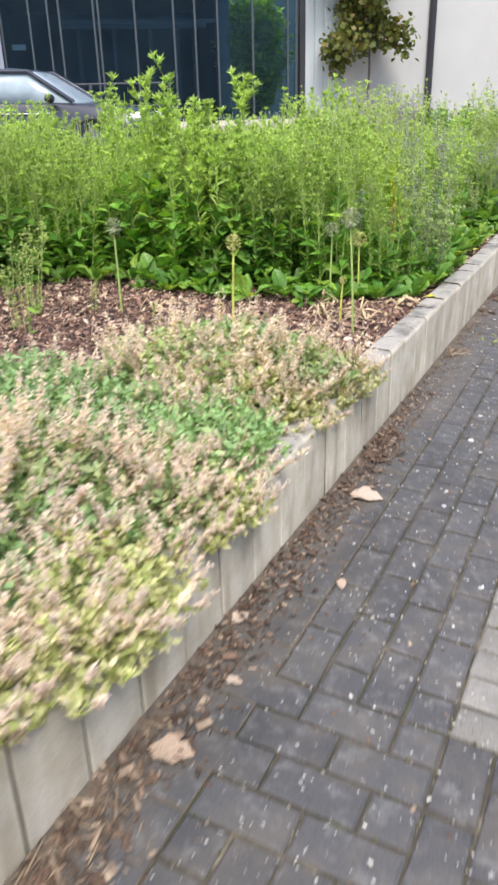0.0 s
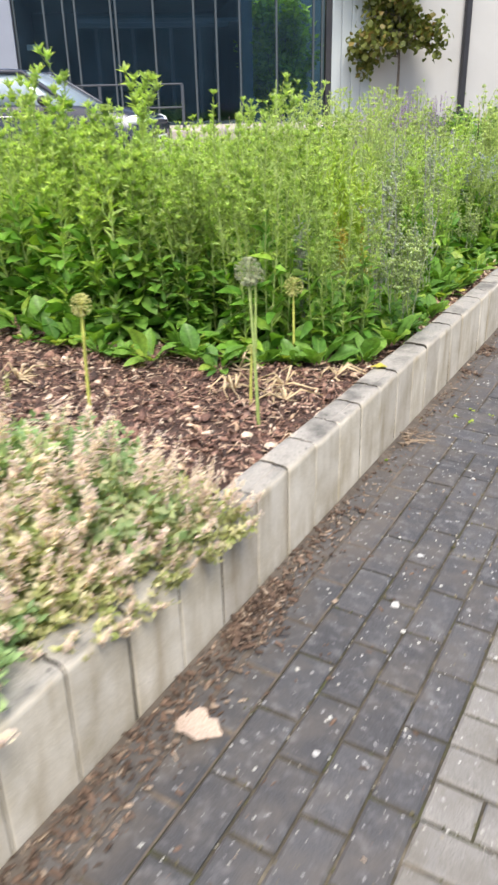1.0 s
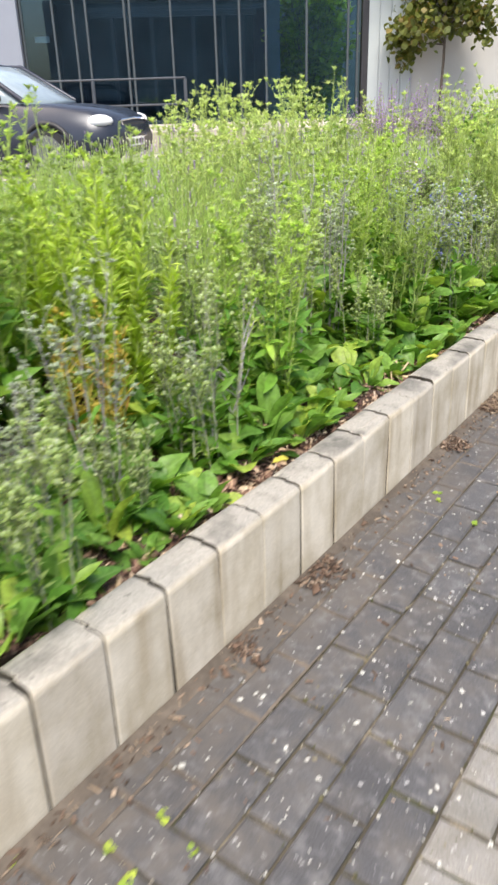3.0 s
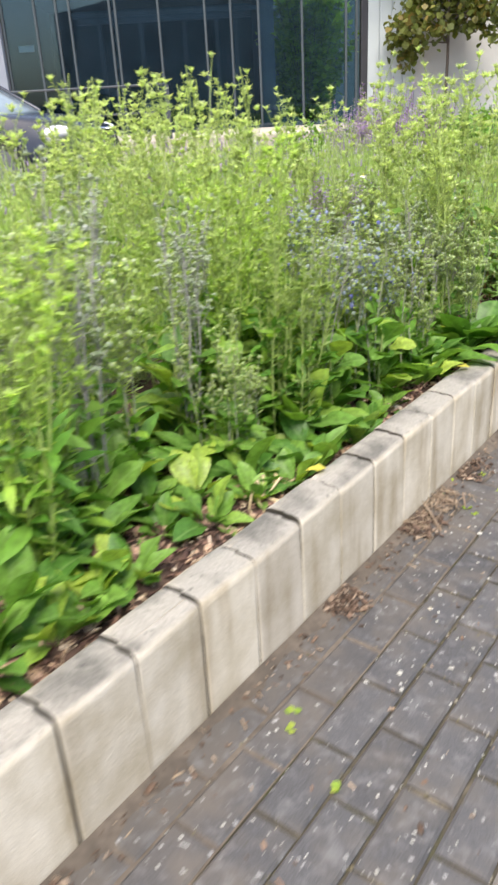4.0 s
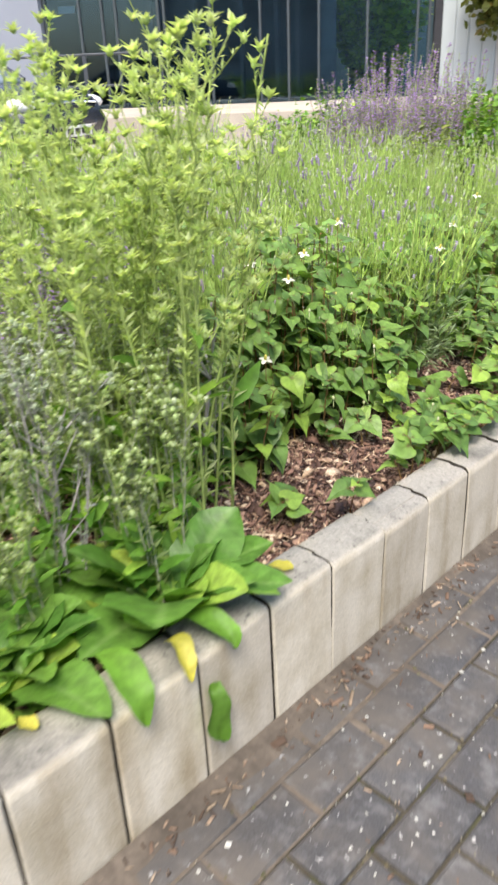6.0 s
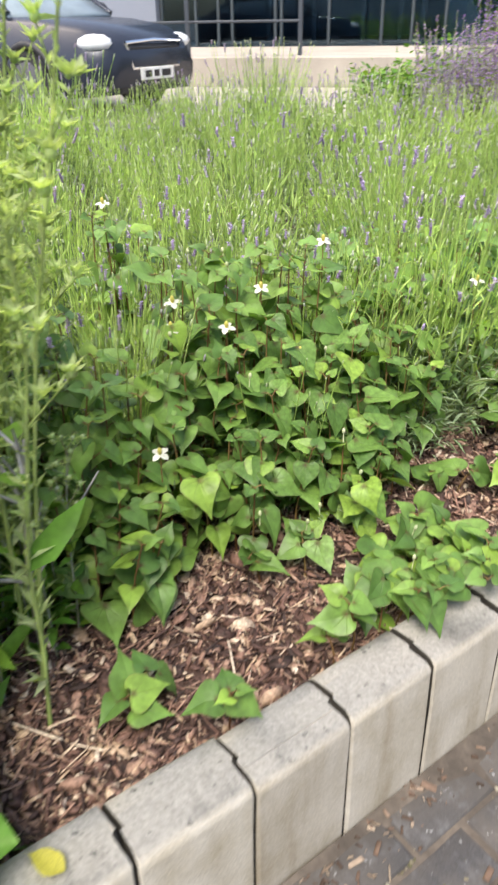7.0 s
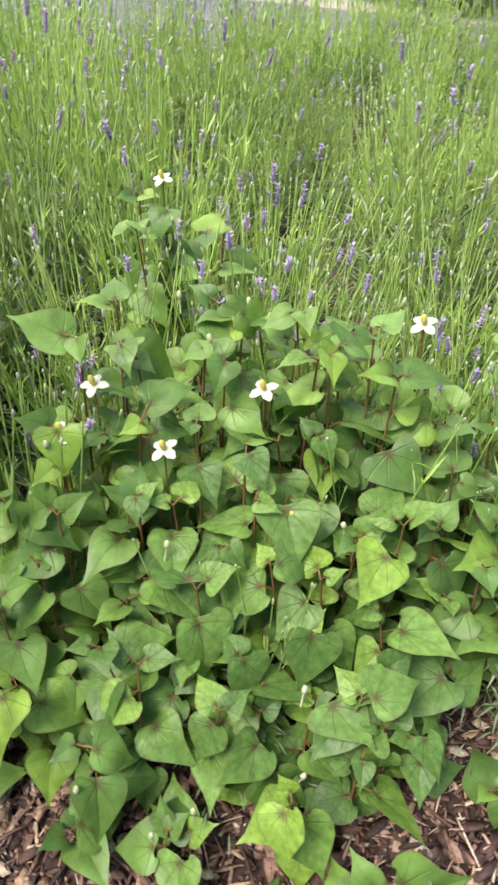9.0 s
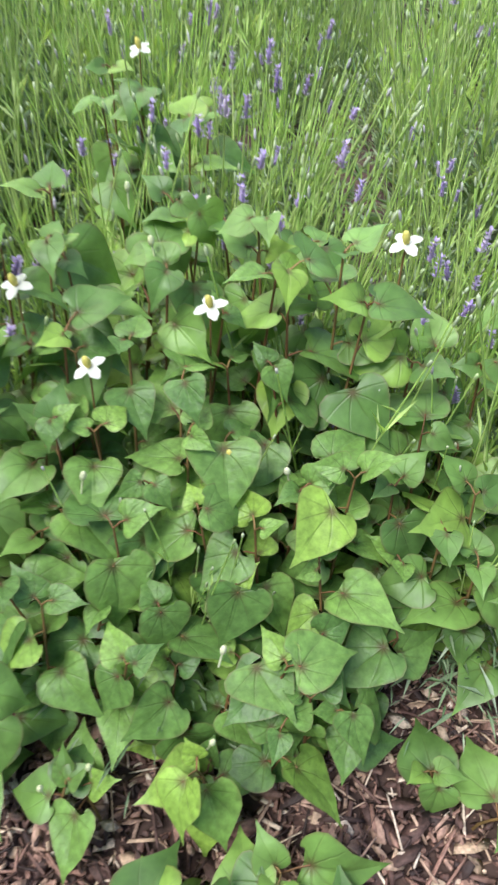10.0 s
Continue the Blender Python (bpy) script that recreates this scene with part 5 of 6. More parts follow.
further = tagged(part("further_leaves", low, M_HEARTLOW, cover), kind="stuff")
leaf_places(further.data, joined)
tagged(part("stem_growth", stems, M_REDSTEM, cover, "reddish brown stems"), kind="stuff")
FLOWERS = [(-0.674, 8.444, 0.725), (-0.63, 8.323, 0.68), (-0.574, 8.467, 0.608), (-0.65, 8.208, 0.70), (-0.701, 8.638, 0.785), (-0.70, 8.245, 0.73), (-1.148, 8.34, 0.835), (-0.498, 8.078, 0.54), (-0.55, 9.0, 0.66), (-0.62, 9.2, 0.70), (-0.75, 9.6, 0.74)]
for x, y, z in FLOWERS:
    fl = Heap()
    k = 4
    yaw0 = r_h.uniform(0, 1.5)
    m = turns(headings(np.arange(k) * 1.57 + yaw0, np.full(k, 0.15)))
    fl.add(*blade(1.0, [(0, 0.12), (0.35, 0.32), (0.7, 0.34), (1, 0.1)], 0.25, 0.1), m * 0.018, np.repeat([(0, 0, 0)], k, 0))
    f_ob = part("flower", fl, M_PETAL, cover, "small white four-petalled flower")
    f_ob.matrix_basis = pose(x, y, z, 12, 14, 0)
    cone = Heap()
    cone.add(*ball(4, 6, 2.0), (np.eye(3) * 0.0045)[None], [(0, 0, 0.008)])
    part("flower_cone", cone, M_CONE, f_ob, "yellow flower cone")
    stem = Heap()
    stem.tube([(x, y, bed_z(x, y) + 0.1), (x, y, z)], [0.0015, 0.0012], 4)
    part("flower_stem", stem, M_REDSTEM, cover)

M_BUD = leaf_mat("creamy_bud", (0.58, 0.64, 0.36), (0.72, 0.74, 0.52), None, 0.6, 0.2, single=True)
for i in range(16):
    x, y, lone = shoots[5 + i * 6]
    bud = Heap()
    bud.add(*ball(4, 6, 1.6), (np.eye(3) * 0.0038)[None], [(0, 0, 0.012)])
    bud.tube([(0, 0, -0.012), (0, 0, 0.007)], [0.0011, 0.0011], 4)
    b_ob = part("flower_bud", bud, M_BUD, cover, "small creamy flower bud")
    b_ob.matrix_basis = pose(x, y, mound(x, y) + 0.008, r_h.uniform(-15, 15), r_h.uniform(-15, 15), 0)

# faded catmint cushions spilling over the wall
def catmint(seed, leaf_m, dry, label):
    global rng
    rng = np.random.default_rng(seed)
    root = thing("catmint", Matrix(), label, "plant", "catmint cushions")
    lf, sp = Heap(), Heap()
    for s in range(190):
        a, r = rng.uniform(0, 6.28), math.sqrt(rng.uniform(0, 1))
        rad = 0.27 * r
        h = 0.24 * (1 - 0.5 * r * r) * rng.uniform(0.7, 1.15)
        p = arc_stem((rad * 0.5 * math.cos(a), rad * 0.5 * math.sin(a), 0), a, rad * 0.6 / max(h, 0.05), h, 4, 0.012)
        k = 20
        leaves_on(lf, WIDE, p, rng.uniform(0.3, 1, k), 0.031, 0.45, 0.45)
        if rng.random() < dry:
            top, d = p[-1], p[-1] - p[-2]
            d = d / np.linalg.norm(d) + (0, 0, 0.6)
            d /= np.linalg.norm(d)
            ln = rng.uniform(0.04, 0.115)
            for t in np.arange(0, ln, 0.010):
                k = 5
                m = turns(headings(rng.uniform(0, 6.28, k), rng.uniform(0.1, 0.8, k)))
                sp.add(*WIDE, m * rng.uniform(0.013, 0.022) * (1.15 - 0.6 * t / ln), np.repeat((top + d * t)[None], k, 0) + rng.normal(0, 0.003, (k, 3)))
    tagged(part("foliage", lf, leaf_m, root), kind="stuff")
    tagged(part("flower_spike_growth", sp, M_CATDRY, root, "faded pink-beige flower spikes"), kind="stuff")
    return root


cat_green = [catmint(80 + i, M_CATLEAF, 0.12, "grey-green catmint cushion with few faded spikes") for i in range(2)]
cat_pink = [catmint(84 + i, M_CATPINK, 0.42, "catmint cushion with faded pink-beige flower spikes") for i in range(2)]
cat_pale = [catmint(88 + i, M_CATPALE, 0.28, "yellowing cream-coloured catmint cushion over the wall's edge") for i in range(2)]
r_cat = random.Random(21)
kinds = {"green": [], "pink": [], "pale": []}
GREEN = [(-0.45, 1.70, 0.30), (-0.43, 2.48, 0.22), (-0.98, 1.95, 0.34), (-0.26, 0.92, 0.20), (-0.78, 1.25, 0.25), (-0.5, 0.5, 0.2)]
for y in np.arange(-0.75, 3.0, 0.20):
    for x in (-0.06, -0.26, -0.48, -0.72, -0.96):
        yy, xx = y + r_cat.uniform(-0.06, 0.06), x + r_cat.uniform(-0.05, 0.05)
        if yy > 2.60 + (x + 0.1) * 0.35 or (x < -0.7 and yy > 2.35) or (x < -0.9 and yy > 1.9):
            continue
        if x > -0.15 and (1.08 < yy < 1.32 or 1.70 < yy < 1.98):
            continue
        green = any((xx - a) ** 2 + (yy - b) ** 2 < c * c for a, b, c in GREEN)
        which = "green" if green else "pale" if x > -0.15 or (x > -0.35 and r_cat.random() < 0.5) else "pink"
        swell = 1.0 + 0.22 * noise.noise((xx * 3.0, yy * 3.0, 8.0))
        kinds[which].append((xx - (0.06 if x > -0.15 else 0.0), yy, swell * (0.84 if x > -0.15 else 1.0) * (0.8 if yy > 2.7 else 1.0)))
place(cat_green, kinds["green"], 6, 0.8, 1.1)
place(cat_pink, kinds["pink"], 7, 0.8, 1.15)
place(cat_pale, kinds["pale"], 8, 0.8, 1.15)

# allium seed heads
def allium(x, y, h, size, dark=False):
    root = thing("allium", pose(x, y, bed_z(x, y)), "allium with round grey-green seed head on a bare stem" if dark else "allium with round yellowish seed head on a bare stem", "plant", "alliums")
    st, hd = Heap(), Heap()
    bend = r_cat.uniform(-0.03, 0.03)
    st.tube([(0, 0, -0.01), (bend * 0.4, 0, h * 0.5), (bend, 0, h)], [0.0065, 0.005, 0.0045], 6)
    k = 120
    g = np.random.default_rng(int(h * 1000))
    d = g.normal(0, 1, (k, 3))
    d /= np.linalg.norm(d, axis=1)[:, None]
    hd.add(*blade(1.0, [(0, 0.012), (0.72, 0.02), (0.86, 0.13), (1, 0.02)], 0, 0.3), turns(d) * size, np.repeat([(bend, 0, h)], k, 0))
    hd.add(*ball(3, 5), np.repeat(np.eye(3)[None] * size * 0.06, k, 0), d * size * 0.9 + (bend, 0, h))
    part("stem", st, M_TALLSTEM if dark else M_ALLIUMSTEM, root)
    part("seed_head", hd, M_ALLIUMGREY if dark else M_ALLIUM, root)


allium(-0.72, 2.84, 0.43, 0.036)
allium(-0.495, 3.86, 0.30, 0.042)
allium(-0.61, 3.74, 0.36, 0.040, True)
allium(-0.28, 3.16, 0.51, 0.046, True)
allium(-0.40, 3.32, 0.20, 0.02)
allium(-1.42, 3.0, 0.42, 0.042, True)

# withered allium leaves lying about
M_YELLOW = leaf_mat("yellowing_leaf", (0.42, 0.42, 0.06), (0.58, 0.52, 0.10), None, 0.5, 0.3, scale=30)
for i, (x, y, a, s) in enumerate(((-0.06, 7.62, -60, 0.06), (-0.085, 3.72, -70, 0.07), (-0.10, 6.12, -50, 0.06), (-0.08, 7.08, -80, 0.05), (-0.1, 5.05, -20, 0.06))):
    yl = wavy_leaf(70 + i, 0.26, 0.06)
    yl.materials.clear()
    yl.materials.append(M_YELLOW)
    y_ob = new("fallen_leaf", yl)
    y_ob.matrix_basis = pose(x - 0.03, y, WALL_TOP + 0.006, 4, 3, a) @ Matrix.Scale(s, 4)
    tagged(y_ob, "yellowed leaf lying at the edge of the wall", "leaf", "yellow leaves")
for y, wide, run, drop, seed, mat, text in ((7.325, 0.018, 0.06, 0.03, 7, M_YELLOW, "yellow leaf drooping over the wall's edge"), (7.375, 0.028, 0.012, 0.10, 9, M_TALLLOW, "green leaf hanging on the wall's front")):
    y_ob = part("fallen_leaf", draped_leaf(wide, run, drop, seed), mat)
    y_ob.matrix_basis = pose(0.006, y, WALL_TOP - (0.11 if mat is M_TALLLOW else 0))
    tagged(y_ob, text, "leaf")

# bare silvery branching stem
M_SILVER = leaf_mat("silvery_dead_stem", (0.32, 0.30, 0.31), (0.44, 0.42, 0.44), None, 0.7, 0.0)
g = np.random.default_rng(44)
for x, y in ((-0.46, 7.80), (-0.36, 5.2), (-0.34, 7.34)):
    dead = thing("dead_stem", pose(x, y, bed_z(x, y) - 0.01) @ Matrix.Scale(0.9 if y > 7.5 else 0.75, 4), "bare silvery branching dead plant stem", "plant", "dead stems")
    main, bole = arc_stem((0, 0, 0), 1.0, 0.1, 0.50, 5, 0.02), Heap()
    bole.tube(main, [0.0065, 0.006, 0.005, 0.004, 0.002], 5)
    part("stem", bole, M_SILVER, dead)
    for k in range(10):
        q0 = along(main, [g.uniform(0.3, 0.95)])[0]
        q = q0 + np.outer(np.linspace(0, 1, 3), headings(g.uniform(0, 6.28), g.uniform(0.6, 1.2)) * g.uniform(0.1, 0.24))
        twig = Heap()
        twig.tube(q, [0.004, 0.003, 0.0014], 4)
        part("twig", twig, M_SILVER, dead)

for i, (x, y) in enumerate(((-0.38, 3.55), (-0.24, 3.72), (-0.52, 3.42), (-0.62, 3.62), (-0.3, 3.4), (-0.2, 6.05), (-1.3, 3.1))):
    g = np.random.default_rng(300 + i)
    w = Heap()
    for k in range(9):
        a, ln, h = g.uniform(0, 6.28), g.uniform(0.05, 0.16), g.uniform(0.0, 0.07)
        pts = [(0, 0, 0), (math.cos(a) * ln * 0.4, math.sin(a) * ln * 0.4, h), (math.cos(a + 0.4) * ln * 0.8, math.sin(a + 0.4) * ln * 0.8, h * 0.5), (math.cos(a + 0.6) * ln, math.sin(a + 0.6) * ln, 0.004)]
        w.tube(pts, [0.004, 0.005, 0.003, 0.001], 3)
    wob = part("withered_leaves", w, M_STRAW)
    wob.matrix_basis = pose(x, y, bed_z(x, y) + 0.012)
    tagged(wob, "withered straw-coloured allium leaves on the mulch", "dry leaves", "withered leaves")

# ---- tree, shrubs and salvia further off ----
def tree(x, y, height, seed):
    g = np.random.default_rng(seed)
    root = thing("young_tree", pose(x, y, STREET), "young tree with olive-brown leaves before the white wall", "tree")
    tr, cr = Heap(), Heap()
    tr.tube([(0, 0, -0.05), (0.03, 0.02, height * 0.3), (-0.02, 0.03, height * 0.62), (0.02, 0, height * 0.95)], [0.04, 0.032, 0.022, 0.01], 8)
    for b in range(30):
        z = height * g.uniform(0.36, 0.92)
        yaw, climb = g.uniform(0, 6.28), g.uniform(-0.1, 0.7)
        ln = 1.6 * g.uniform(0.5, 1.0) * (1.2 - 0.45 * z / height)
        p = np.array([0, 0, z]) + np.outer(np.linspace(0, 1, 4), headings(yaw, climb) * ln) + np.outer(np.linspace(0, 1, 4) ** 2, (0, 0, -0.18 * ln))
        tr.tube(p, [0.02, 0.014, 0.009, 0.004], 5)
        for c in range(6):
            q = along(p, [g.uniform(0.3, 1.0)])[0] + g.normal(0, 0.12, 3)
            k = 18
            o = q + g.normal(0, 0.13, (k, 3))
            cr.add(*OVAL, turns(headings(g.uniform(0, 6.28, k), g.normal(-0.5, 0.4, k)), g.normal(0, 0.5, k)) * g.uniform(0.11, 0.19, k)[:, None, None] * np.array([1.7, 1, 1]), o)
    part("trunk", tr, M_BARK, root)
    part("crown", cr, M_TREELEAF, root)


tree(-6.4, 21.9, 5.2, 3)


def shrub(name, label, m, rx, ry, h, count, leaf, mat, seed, group=""):
    g = np.random.default_rng(seed)
    root = thing(name, m, label, "shrub", group)
    tw, lf = Heap(), Heap()
    for b in range(count):
        yaw, climb = g.uniform(0, 6.28), g.uniform(0.35, 1.45)
        d = headings(yaw, climb)
        d = np.sign(d) * np.abs(d) ** 0.7 * (rx, ry, h)
        p = np.outer(np.linspace(0, 1, 4), d * g.uniform(0.75, 1.05)) + np.cumsum(g.normal(0, 0.02, (4, 3)), 0)
        tw.tube(p, [0.008, 0.006, 0.004, 0.002], 4)
        k = 30
        o = along(p, g.uniform(0.25, 1.0, k)) + g.normal(0, 0.035, (k, 3))
        lf.add(*WIDE, turns(headings(g.uniform(0, 6.28, k), g.normal(0.2, 0.5, k)), g.normal(0, 0.5, k)) * (leaf * g.uniform(0.6, 1.2, k))[:, None, None] * np.array([1.5, 1, 1]), o)
    tagged(part("twig_growth", tw, M_BARK, root), kind="stuff")
    tagged(part("foliage", lf, mat, root), kind="stuff")
    return root


shrub("indoor_shrub", "dense green shrub behind the glass", HOUSE @ pose(-1.1, 0.85, PLAT - 0.3), 1.2, 0.75, 3.8, 170, 0.21, M_INDOOR, 5)
for i, (x, y, s) in enumerate(((-1.1, 11.6, 1.0), (-0.6, 10.9, 0.8), (-1.9, 12.4, 1.15), (-0.5, 12.0, 1.0), (-0.35, 13.2, 1.1), (-1.3, 13.4, 1.2), (-2.5, 12.9, 1.2), (-2.2, 13.6, 1.3), (-3.0, 13.7, 1.25), (-4.3, 12.7, 0.9), (-3.9, 13.2, 1.0), (-4.5, 13.5, 1.1))):
    shrub("low_shrub", "low leafy green shrub in the bed", pose(x, y, bed_z(x, y)), 0.5 * s, 0.5 * s, 0.62 * s, 60, 0.06, M_SHRUB, 40 + i, "low shrubs")


def salvia(seed):
    g = np.random.default_rng(seed)
    root = thing("salvia", Matrix(), "salvia with upright violet flower spikes", "plant", "salvias")
    st, lf, fl = Heap(), Heap(), Heap()
    for s in range(60):
        a, r = g.uniform(0, 6.28), 0.2 * math.sqrt(g.uniform(0, 1))
        h = g.uniform(0.5, 0.78)
        p = np.array([(r * math.cos(a) * (1 + 0.6 * t), r * math.sin(a) * (1 + 0.6 * t), h * t) for t in np.linspace(0, 1, 4)])
        st.tube(p, [0.004, 0.003, 0.002, 0.0015], 4)
        leaves_on(lf, LANCE, p, g.uniform(0.05, 0.6, 9), 0.07, 0.5)
        k = 34
        t = g.uniform(0.55, 1.0, k)
        fl.add(*SMALL, turns(headings(g.uniform(0, 6.28, k), g.uniform(0.1, 0.8, k))) * (0.034 * (1.25 - 0.6 * t))[:, None, None], along(p, t))
    tagged(part("stem_growth", st, M_TALLSTEM, root), kind="stuff")
    tagged(part("foliage", lf, M_HOLLY, root), kind="stuff")
    tagged(part("flowering", fl, M_SALVIA, root, "violet flower spikes"), kind="stuff")
    return root


sal = [salvia(91), salvia(92)]
place(sal, [(-3.5, 12.5, 1.1), (-3.3, 12.9, 1.2), (-3.0, 12.3, 0.95), (-2.7, 12.7, 1.1), (-3.25, 12.1, 0.85), (-2.6, 12.1, 0.8), (-1.02, 7.80, 0.82)], 9)


# cream plumes among the shrubs
M_PLUME = leaf_mat("cream_plume", (0.70, 0.64, 0.52), (0.84, 0.79, 0.68), None, 0.8, 0.3)
g = np.random.default_rng(17)
plume = thing("plume_plant", pose(-2.0, 13.1, bed_z(-2.0, 13.1)), "perennial with upright cream flower plumes among shrubs", "plant")
for i in range(5):
    st, fl = Heap(), Heap()
    a = g.uniform(0, 6.28)
    p_pl = np.array([(0.05 * math.cos(a) * (1 + t), 0.05 * math.sin(a) * (1 + t), (0.62 + 0.05 * i) * t) for t in np.linspace(0, 1, 4)])
    st.tube(p_pl, [0.005, 0.004, 0.003, 0.002], 4)
    k = 260
    t_pl = g.uniform(0.5, 1.0, k)
    fl.add(*WIDE, turns(headings(g.uniform(0, 6.28, k), g.uniform(0.0, 1.0, k))) * (0.05 * (1.35 - t_pl))[:, None, None], along(p_pl, t_pl))
    stem_pl = part("stem", st, M_TALLSTEM, plume)
    part("plume", fl, M_PLUME, stem_pl, "cream flower plume")

# ---- litter on the path ----
M_DRYLEAF = leaf_mat("dry_leaf", (0.46, 0.33, 0.25), (0.60, 0.47, 0.40), None, 0.8, 0.15, single=True)
M_LITTER = leaf_mat("litter", (0.06, 0.04, 0.03), (0.21, 0.135, 0.10), (0.46, 0.36, 0.28), 0.9, 0.0)
M_DRIFT = plain("brown_soil_drift", (0.105, 0.085, 0.068), 0.95, vary=0.4, scale=10, bumps=0.7)
M_GUM = plain("pale_gum_spot", (0.42, 0.42, 0.41), 0.8)
rng = np.random.default_rng(77)
SEEDLINGS = [(0.181, 4.204), (0.267, 4.176), (0.143, 4.094), (0.212, 4.072), (0.12, 6.65), (0.145, 6.635), (0.086, 6.885), (0.173, 7.01), (0.012, 6.78), (0.015, 6.685), (0.17, 6.81), (0.025, 6.976), (0.297, 5.528), (0.136, 5.645), (0.16, 5.61), (0.015, 3.98), (0.02, 3.55)]
lit = Heap()


def litter(count, x0, x1, y0, y1, size, pile=0.0, slim=1.0):
    xs = x0 + (x1 - x0) * rng.beta(1.1, 2.4, count)
    ys = rng.uniform(y0, y1, count)
    z = np.array([path_z(x, y) for x, y in zip(xs, ys)]) + rng.uniform(0.001, 0.004 + pile, count)
    m = turns(headings(rng.uniform(0, 6.28, count), rng.normal(0, 0.15, count)), rng.normal(0, 0.3, count))
    ln = rng.gamma(3.0, size / 3, count)
    dims = np.stack([ln * rng.uniform(0.15, 0.55, count) * slim, ln, rng.uniform(0.001, 0.003, count)], -1)
    lit.add(*chip_t, m * dims[:, None, :], np.stack([xs, ys, z], -1))


litter(2600, 0.008, 0.16, -1.0, 3.2, 0.011, 0.008)
litter(900, 0.008, 0.10, 3.2, 9.0, 0.011, 0.004)
for y, n, half in ((2.55, 200, 0.14), (6.03, 90, 0.06), (6.48, 110, 0.07), (6.9, 60, 0.08), (5.03, 70, 0.08), (4.66, 30, 0.03)):
    litter(n * 3, 0.01, 0.13, y - half, y + half, 0.012, 0.010)
litter(1500, 0.008, 0.20, -0.6, 2.6, 0.014, 0.012)
litter(1100, 0.008, 0.24, -0.4, 0.75, 0.013, 0.014)
litter(900, 0.05, 1.6, -0.5, 9.0, 0.010, 0.0)
# pale straws and husks among it, and bird-lime and seed specks on the pavers
M_STRAW = leaf_mat("straw", (0.20, 0.14, 0.105), (0.36, 0.275, 0.20), None, 0.9, 0.0)
M_GRIT = leaf_mat("joint_grit", (0.055, 0.062, 0.022), (0.17, 0.145, 0.095), (0.46, 0.43, 0.37), 0.9, 0.0)
M_SPECK = leaf_mat("pale_speck", (0.36, 0.36, 0.34), (0.58, 0.58, 0.56), None, 0.9, 0.0)
brown, lit = lit, Heap()
litter(420, 0.01, 0.20, -0.4, 0.8, 0.032, 0.016, 0.22)
litter(260, 0.01, 0.14, 0.8, 9.0, 0.018, 0.008, 0.4)
litter(240, 0.01, 0.13, 6.42, 6.72, 0.035, 0.012, 0.18)
litter(60, 0.02, 0.14, 3.70, 3.86, 0.035, 0.010, 0.18)
tagged(part("straw_litter", lit, M_STRAW), "pale straws and husks on the bark litter", "litter", kind="stuff")
lit = Heap()
n_speck = 3600
s_x, s_y, s_r = rng.uniform(0.1, 1.7, n_speck), rng.uniform(-0.4, 9.0, n_speck), rng.gamma(2.0, 0.0018, n_speck) + 0.0015
s_z = np.array([path_z(x, y) for x, y in zip(s_x, s_y)]) + 0.0012
s_dim = np.stack([s_r * rng.uniform(0.5, 1.0, n_speck), s_r, np.full(n_speck, 0.0016)], -1)
lit.add(*chip_t, turns(headings(rng.uniform(0, 6.28, n_speck), np.zeros(n_speck))) * s_dim[:, None, :], np.stack([s_x, s_y, s_z], -1))
tagged(part("speck_litter", lit, M_SPECK), "small pale specks scattered on the paving", "litter", kind="stuff")
lit = brown
# grit, sand and moss lying in the joints
grit = Heap()
n_grit = 26000
g_x, g_y, g_r = rng.uniform(0.02, 1.5, n_grit), rng.uniform(-0.4, 8.8, n_grit), rng.gamma(2.0, 0.0016, n_grit) + 0.002
g_z = np.array([path_z(x, y) for x, y in zip(g_x, g_y)]) - rng.uniform(0.003, 0.008, n_grit)
g_dim = np.stack([g_r * rng.uniform(0.5, 1.0, n_grit), g_r, rng.uniform(0.003, 0.006, n_grit)], -1)
grit.add(*chip_t, turns(headings(rng.uniform(0, 6.28, n_grit), rng.normal(0, 0.3, n_grit))) * g_dim[:, None, :], np.stack([g_x, g_y, g_z], -1))
tagged(part("joint_grit", grit, M_GRIT), "grit, sand and moss lying in the paving joints", "grit", kind="stuff")
# pale gum spots trodden flat
GUM = [(0.346, 2.757, 0.012), (0.332, 3.016, 0.009), (0.37, 2.203, 0.007), (0.709, 4.058, 0.010)]
for i in range(26):
    x, y, k = GUM[i] if i < len(GUM) else (rng.uniform(0.15, 1.1), rng.uniform(0.3, 8.5), rng.uniform(0.002, 0.0045))
    gum = bmesh.new()
    ring = [gum.verts.new((k * math.cos(a) * rng.uniform(0.75, 1.2), k * math.sin(a) * rng.uniform(0.75, 1.2), 0.0008)) for a in np.linspace(0, 6.28, 11)[:-1]]
    low_ring = [gum.verts.new((v.co.x * 1.12, v.co.y * 1.12, -0.003)) for v in ring]
    gum.faces.new(ring)
    for j in range(10):
        gum.faces.new((low_ring[j], low_ring[(j + 1) % 10], ring[(j + 1) % 10], ring[j]))
    g_ob = part("gum_spot", gum, M_GUM)
    g_ob.matrix_basis = pose(x, y, path_z(x, y) + 0.0012, 0, 2.1, 0)
    tagged(g_ob, "flat pale chewing gum spot on the paving", "stain", "gum spots")
tagged(part("path_litter", lit, M_LITTER), "brown bark and leaf litter along the wall foot", "litter", kind="stuff")

